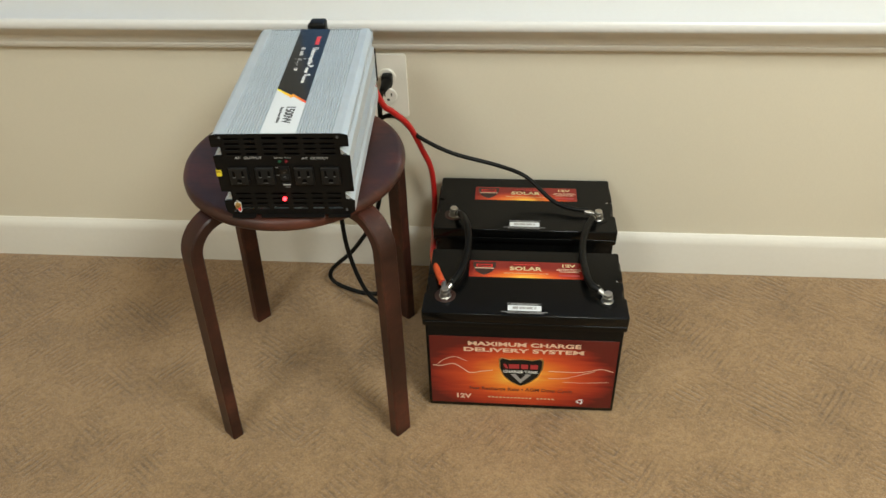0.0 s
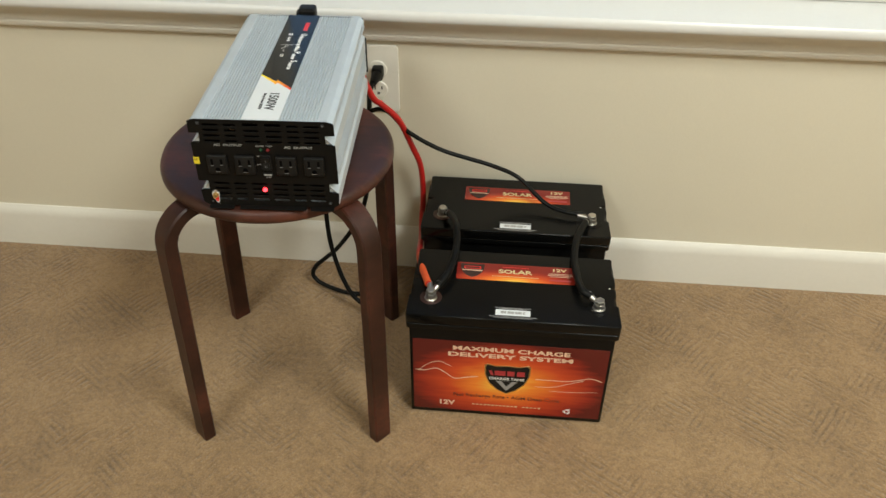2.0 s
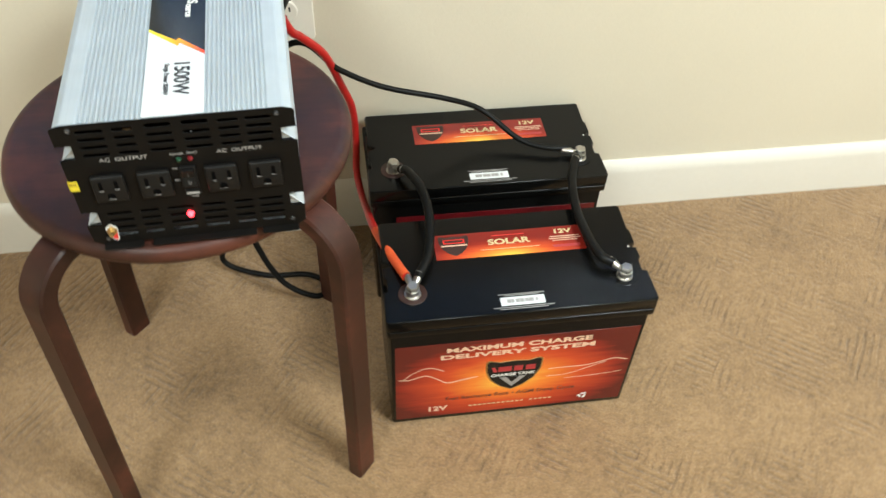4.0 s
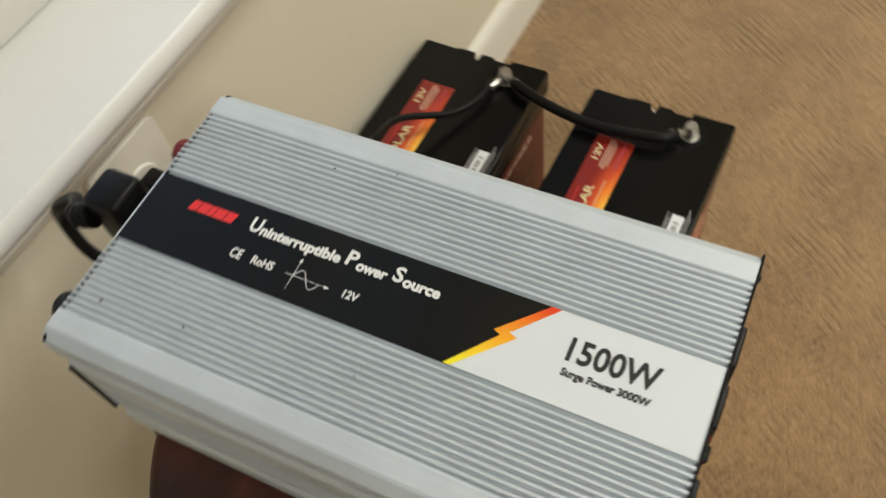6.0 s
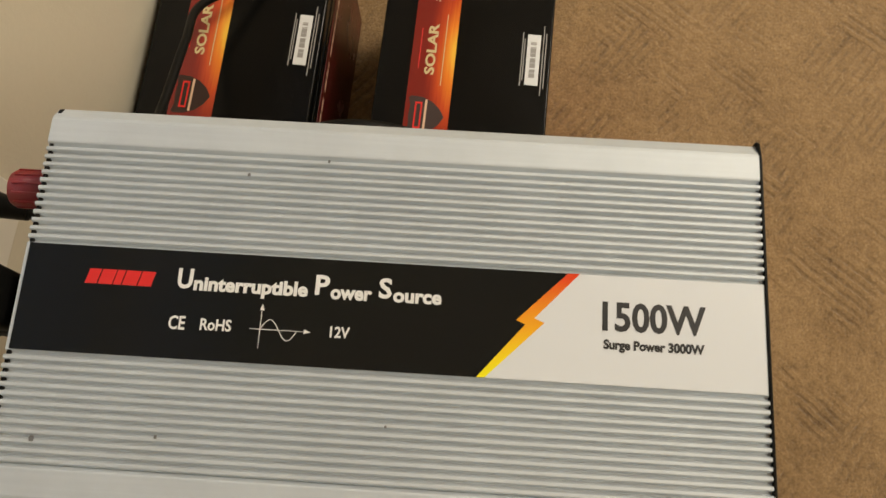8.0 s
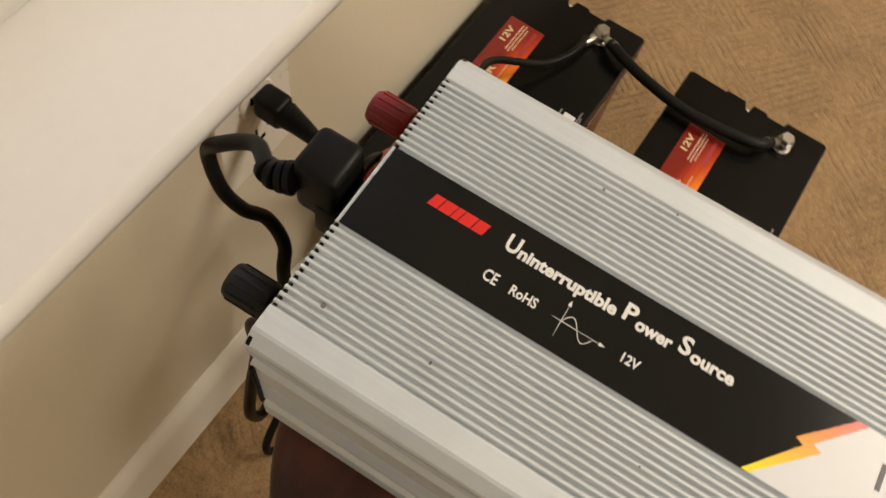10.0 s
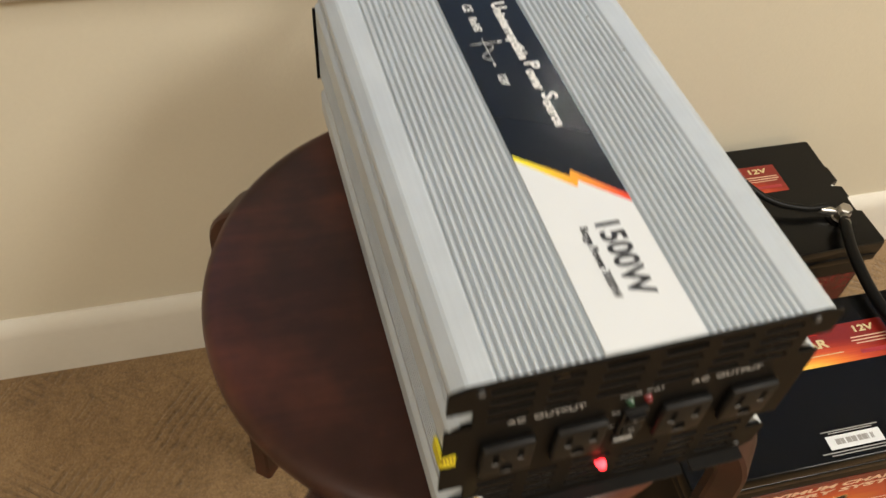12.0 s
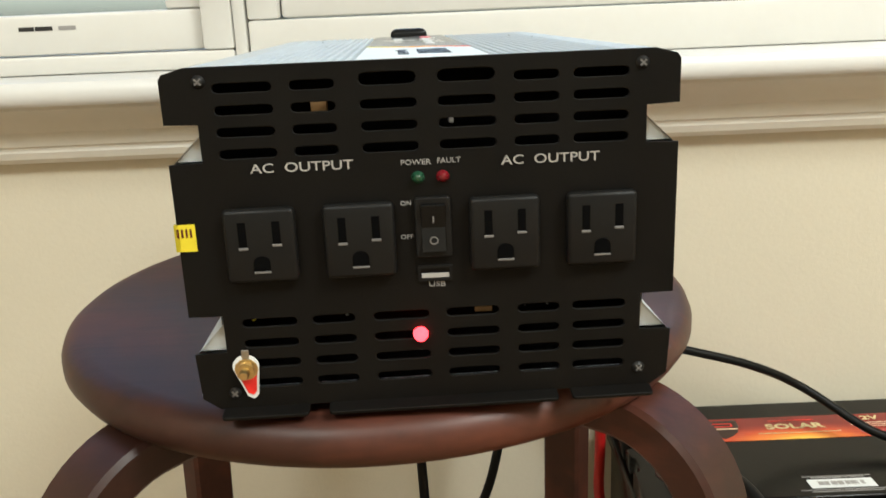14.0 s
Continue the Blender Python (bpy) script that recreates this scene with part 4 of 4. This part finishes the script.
    part("lettering", text_mesh("SOLAR", 0.0130, INK_GOLD, width=0.0560, depth=0.0001, bold=0.0004), tl, m=on_label(0.0000, 0.0020))
    part("lettering", text_mesh("12V", 0.0100, INK_GOLD, width=0.0230, depth=0.0001, bold=0.0003), tl, m=on_label(0.0740, 0.0125))
    for x, z, w, h, ink in ((0.0, 0.0135, 0.044, 0.0010, INK_RED), (0.074, 0.0035, 0.040, 0.0012, INK_CREAM), (0.074, 0.0, 0.042, 0.0012, INK_CREAM), (0.074, -0.0035, 0.034, 0.0010, INK_CREAM),
                            (0.074, -0.0130, 0.036, 0.0042, MARK_RED), (0.0, -0.0100, 0.078, 0.0008, INK_GOLD), (-0.072, 0.0015, 0.034, 0.0022, INK_CREAM)):
        part("printed_bar", plane_mesh("printed_bar", [[(-w / 2, -h / 2), (w / 2, -h / 2), (w / 2, h / 2), (-w / 2, h / 2)]], 0.0002, ink), tl, m=on_label(x, z))
    part("shield", plane_mesh("shield", [[(a * 0.52, c * 0.50) for a, c in shield]], 0.0003, BROWN_SEAL), tl, m=on_label(-0.0720, 0.0, 0.00025))
    part("maker_mark", plane_mesh("maker_mark", [[(-0.014, 0.005), (0.014, 0.005), (0.014, 0.012), (-0.014, 0.012)], [(-0.012, 0.0065), (0.012, 0.0065), (0.012, 0.0105), (-0.012, 0.0105)]], 0.0002, INK_RED), tl, m=on_label(-0.0720, 0.0, 0.0006))
    # serial sticker
    bar = part("barcode_sticker", plane_mesh("barcode_sticker", [[(-0.0275, -0.0065), (0.0275, -0.0065), (0.0275, 0.0065), (-0.0275, 0.0065)]], 0.0003, WHITE_PRINT), b, "small white barcode sticker", Matrix.Translation((0.0000, -0.0655, H + 0.00025)))
    for k in range(22):
        if k % 7 != 5:
            w = 0.0005 + 0.0004 * ((k * 5) % 3)
            part("printed_bar", plane_mesh("printed_bar", [[(-w, -0.0030), (w, -0.0030), (w, 0.0025), (-w, 0.0025)]], 0.0001, INK_GREY), bar, m=Matrix.Translation((-0.0190 + 0.0018 * k, 0.0005, 0.0002)))
    for z, w in ((0.0110, 0.058), (0.0090, 0.045), (-0.0092, 0.076), (-0.0118, 0.060)):
        part("printed_bar", plane_mesh("printed_bar", [[(-w / 2, -0.0005), (w / 2, -0.0005), (w / 2, 0.0005), (-w / 2, 0.0005)]], 0.0002, INK_GREY), bar, m=Matrix.Translation((0.0, z, 0)))
    # terminals
    for x in (-0.1325, 0.1360):
        t = part("terminal", lathe("terminal", [(0.0105, 0.0), (0.0105, 0.0008), (0.0098, 0.0016), (0.0082, 0.0016), (0.0082, 0.0048), (0.0, 0.0048)], STEEL, 28), b, "plated bolt terminal", Matrix.Translation((x, -0.0405, H - 0.0003)))
        part("seal_ring", lathe("seal_ring", [(0.0178, 0.0), (0.0178, 0.0010), (0.0172, 0.0014), (0.0108, 0.0012), (0.0106, 0.0)], BROWN_SEAL if x < 0 else CASE, 28), t)
        part("washer", lathe("washer", [(0.0, 0.0085), (0.0086, 0.0085), (0.0086, 0.0100), (0.0, 0.0100)], STEEL, 28), t)
        part("bolt_head", lathe("bolt_head", [(0.0, 0.0100), (0.0074, 0.0100), (0.0078, 0.0105), (0.0078, 0.0160), (0.0066, 0.0174), (0.0, 0.0174)], STEEL, 6, 20), t, m=Matrix.Rotation(0.4 if x > 0 else 0.1, 4, "Z"))
    return b


battery()
rear_battery = battery(back_turned=True)
rear_battery.matrix_basis = Matrix.Translation(BAT + Vector((-0.001, BAT_STEP, 0)))
tagged(rear_battery, "black deep-cycle battery with dark red side label, by the wall", "battery", "two batteries side by side")


# ---- cables ----
def cable(name, label, pts, radius, material, category="cable", lugs=(), shrink=None, steps=12):
    c = thing(name, label, category)
    line = spline(pts, steps)
    part("sheath", tube("sheath", line, radius, material), c)
    for at, toward in lugs:
        at, d = Vector(at), (Vector(toward) - Vector(at)).normalized()
        ring = part("lug", lathe("lug", [(0.0040, 0.0), (0.0082, 0.0), (0.0082, 0.0022), (0.0040, 0.0022)], STEEL, 24), c, "plated ring lug", Matrix.Translation(at))
        part("barrel", tube("barrel", [at + d * 0.007 + Vector((0, 0, 0.0012)), at + d * 0.014 + Vector((0, 0, 0.0015)), at + d * 0.026 + Vector((0, 0, 0.002))], 0.005, STEEL, radii=[0.0030, 0.0048, radius * 0.95]), c)
    if shrink:
        a, b, mt = shrink
        part("heat_shrink", tube("heat_shrink", line[a:b], radius * 1.12, mt), c)
    return c


TOP = BAT.z + 0.2335 + 0.0048
P3 = Vector((BAT.x - 0.1325, BAT.y - 0.0405, TOP))
P1 = Vector((BAT.x + 0.1360, BAT.y - 0.0405, TOP))
P4 = P3 + Vector((-0.001, BAT_STEP, 0))
P2 = P1 + Vector((-0.001, BAT_STEP, 0))
LIFT = Vector((0, 0, 0.0020))


def jumper(a, b, mids, label):
    first, last = Vector(mids[0]), Vector(mids[-1])
    sa, sb = a + (first - a).normalized() * 0.018 + LIFT, b + (last - b).normalized() * 0.018 + LIFT
    return cable("jumper_cable", label, [sa, *mids, sb], 0.0060, RUBBER, lugs=((a, first), (b, last)))


jumper(P4, P3, [(0.041, 1.338, 0.262), (0.053, 1.290, 0.274), (0.057, 1.240, 0.268), (0.049, 1.189, 0.258)], "thick black jumper cable between two battery terminals")
jumper(P2, P1, [(0.277, 1.344, 0.255), (0.262, 1.298, 0.255), (0.256, 1.239, 0.253), (0.263, 1.170, 0.256)], "thick black jumper cable between two battery terminals")

RED_POST = B_INV @ Vector((0.064, LENGTH + 0.008, 0.589 - 0.492 - 0.012))
BLACK_POST = B_INV @ Vector((-0.062, LENGTH + 0.008, 0.589 - 0.492 - 0.012))
cable("positive_cable", "red battery cable with an orange sleeve, from inverter to battery",
      [RED_POST, RED_POST + Vector((0.010, 0.014, -0.040)), (-0.099, 1.388, 0.463), (-0.085, 1.401, 0.441), (-0.059, 1.415, 0.404), (-0.040, 1.440, 0.337), (-0.027, 1.455, 0.286), (-0.024, 1.466, 0.217), (-0.026, 1.456, 0.165),
       (-0.022, 1.410, 0.158), (-0.017, 1.347, 0.182), (-0.012, 1.290, 0.209), (0.001, 1.220, 0.236), P3 + Vector((-0.006, 0.020, 0.006))], 0.0054, RED_RUBBER, lugs=((P3 + Vector((0, 0, 0.0023)), P3 + Vector((-0.006, 0.03, 0.0023))),), shrink=(134, 157, ORANGE))
cable("negative_cable", "black battery cable from inverter to battery",
      [BLACK_POST, BLACK_POST + Vector((-0.010, 0.006, -0.012)), (-0.255, 1.372, 0.535), (-0.256, 1.373, 0.490), (-0.265, 1.376, 0.438), (-0.272, 1.377, 0.385), (-0.252, 1.384, 0.330), (-0.190, 1.402, 0.345), (-0.098, 1.416, 0.424), (-0.041, 1.424, 0.374), (0.019, 1.426, 0.340),
       (0.102, 1.428, 0.314), (0.156, 1.432, 0.287), (0.207, 1.397, 0.258), (0.246, 1.380, 0.252), P2 + Vector((-0.016, 0.010, 0.006))], 0.0040, RUBBER,
      lugs=((P2 + Vector((0, 0, 0.0023)), P2 + Vector((-0.03, 0.01, 0.0023))),))


def power_cord():
    c = thing("mains_cable", "black mains power cord looping from inverter to wall outlet", "power cord")
    plug = part("connector", finish("connector", box(-0.0138, 0.0138, LENGTH + 0.007, LENGTH + 0.032, 0.596 - 0.492, 0.6400 - 0.492, 0.0045, 3), RUBBER, True), c, m=B_INV)
    part("connector_nose", finish("connector_nose", box(-0.0150, 0.0120, LENGTH + 0.0040, LENGTH + 0.0200, 0.582 - 0.492, 0.6110 - 0.492, 0.003, 2), RUBBER, True), plug)
    start = B_INV @ Vector((-0.012, LENGTH + 0.030, 0.622 - 0.492))
    line = spline([start, start + Vector((-0.003, 0.014, -0.004)), (-0.193, 1.414, 0.592), (-0.197, 1.436, 0.575), (-0.196, 1.449, 0.552), (-0.200, 1.440, 0.528), (-0.198, 1.428, 0.513), (-0.190, 1.418, 0.500), (-0.193, 1.404, 0.486), (-0.203, 1.398, 0.462), (-0.203, 1.392, 0.380),
                   (-0.199, 1.384, 0.260), (-0.190, 1.369, 0.144), (-0.155, 1.345, 0.055), (-0.105, 1.338, 0.016), (-0.085, 1.362, 0.0115), (-0.115, 1.388, 0.0115), (-0.180, 1.394, 0.0115), (-0.238, 1.412, 0.022),
                   (-0.243, 1.420, 0.050), (-0.190, 1.425, 0.105), (-0.140, 1.430, 0.190), (-0.118, 1.430, 0.300), (-0.112, 1.420, 0.390), (-0.111, 1.420, 0.432), (-0.110, 1.428, 0.452), (-0.108, 1.446, 0.457)], 10)
    part("sheath", tube("sheath", line, 0.0044, RUBBER), c)
    for i, s in enumerate((0.0085, 0.0080, 0.0074, 0.0068)):
        p = line[2 + 3 * i]
        d = (line[3 + 3 * i] - line[1 + 3 * i]).normalized()
        part("strain_relief", tube("strain_relief", [p - d * 0.0022, p - d * 0.0015, p + d * 0.0015, p + d * 0.0022], s, RUBBER, radii=[s * 0.8, s, s, s * 0.8]), c)
    wp = part("plug", finish("plug", box(-0.0098, 0.0098, -0.032, -0.009, -0.0112, 0.0112, 0.004, 3), RUBBER, True), c, "black moulded wall plug", Matrix.Translation((-0.105, WALL_Y, 0.458)))
    part("plug_neck", tube("plug_neck", [Vector((0, -0.032, 0.0)), Vector((-0.001, -0.044, 0.0)), Vector((-0.003, -0.060, -0.001))], 0.007, RUBBER, radii=[0.0100, 0.0080, 0.0058]), wp)
    return c


power_cord()
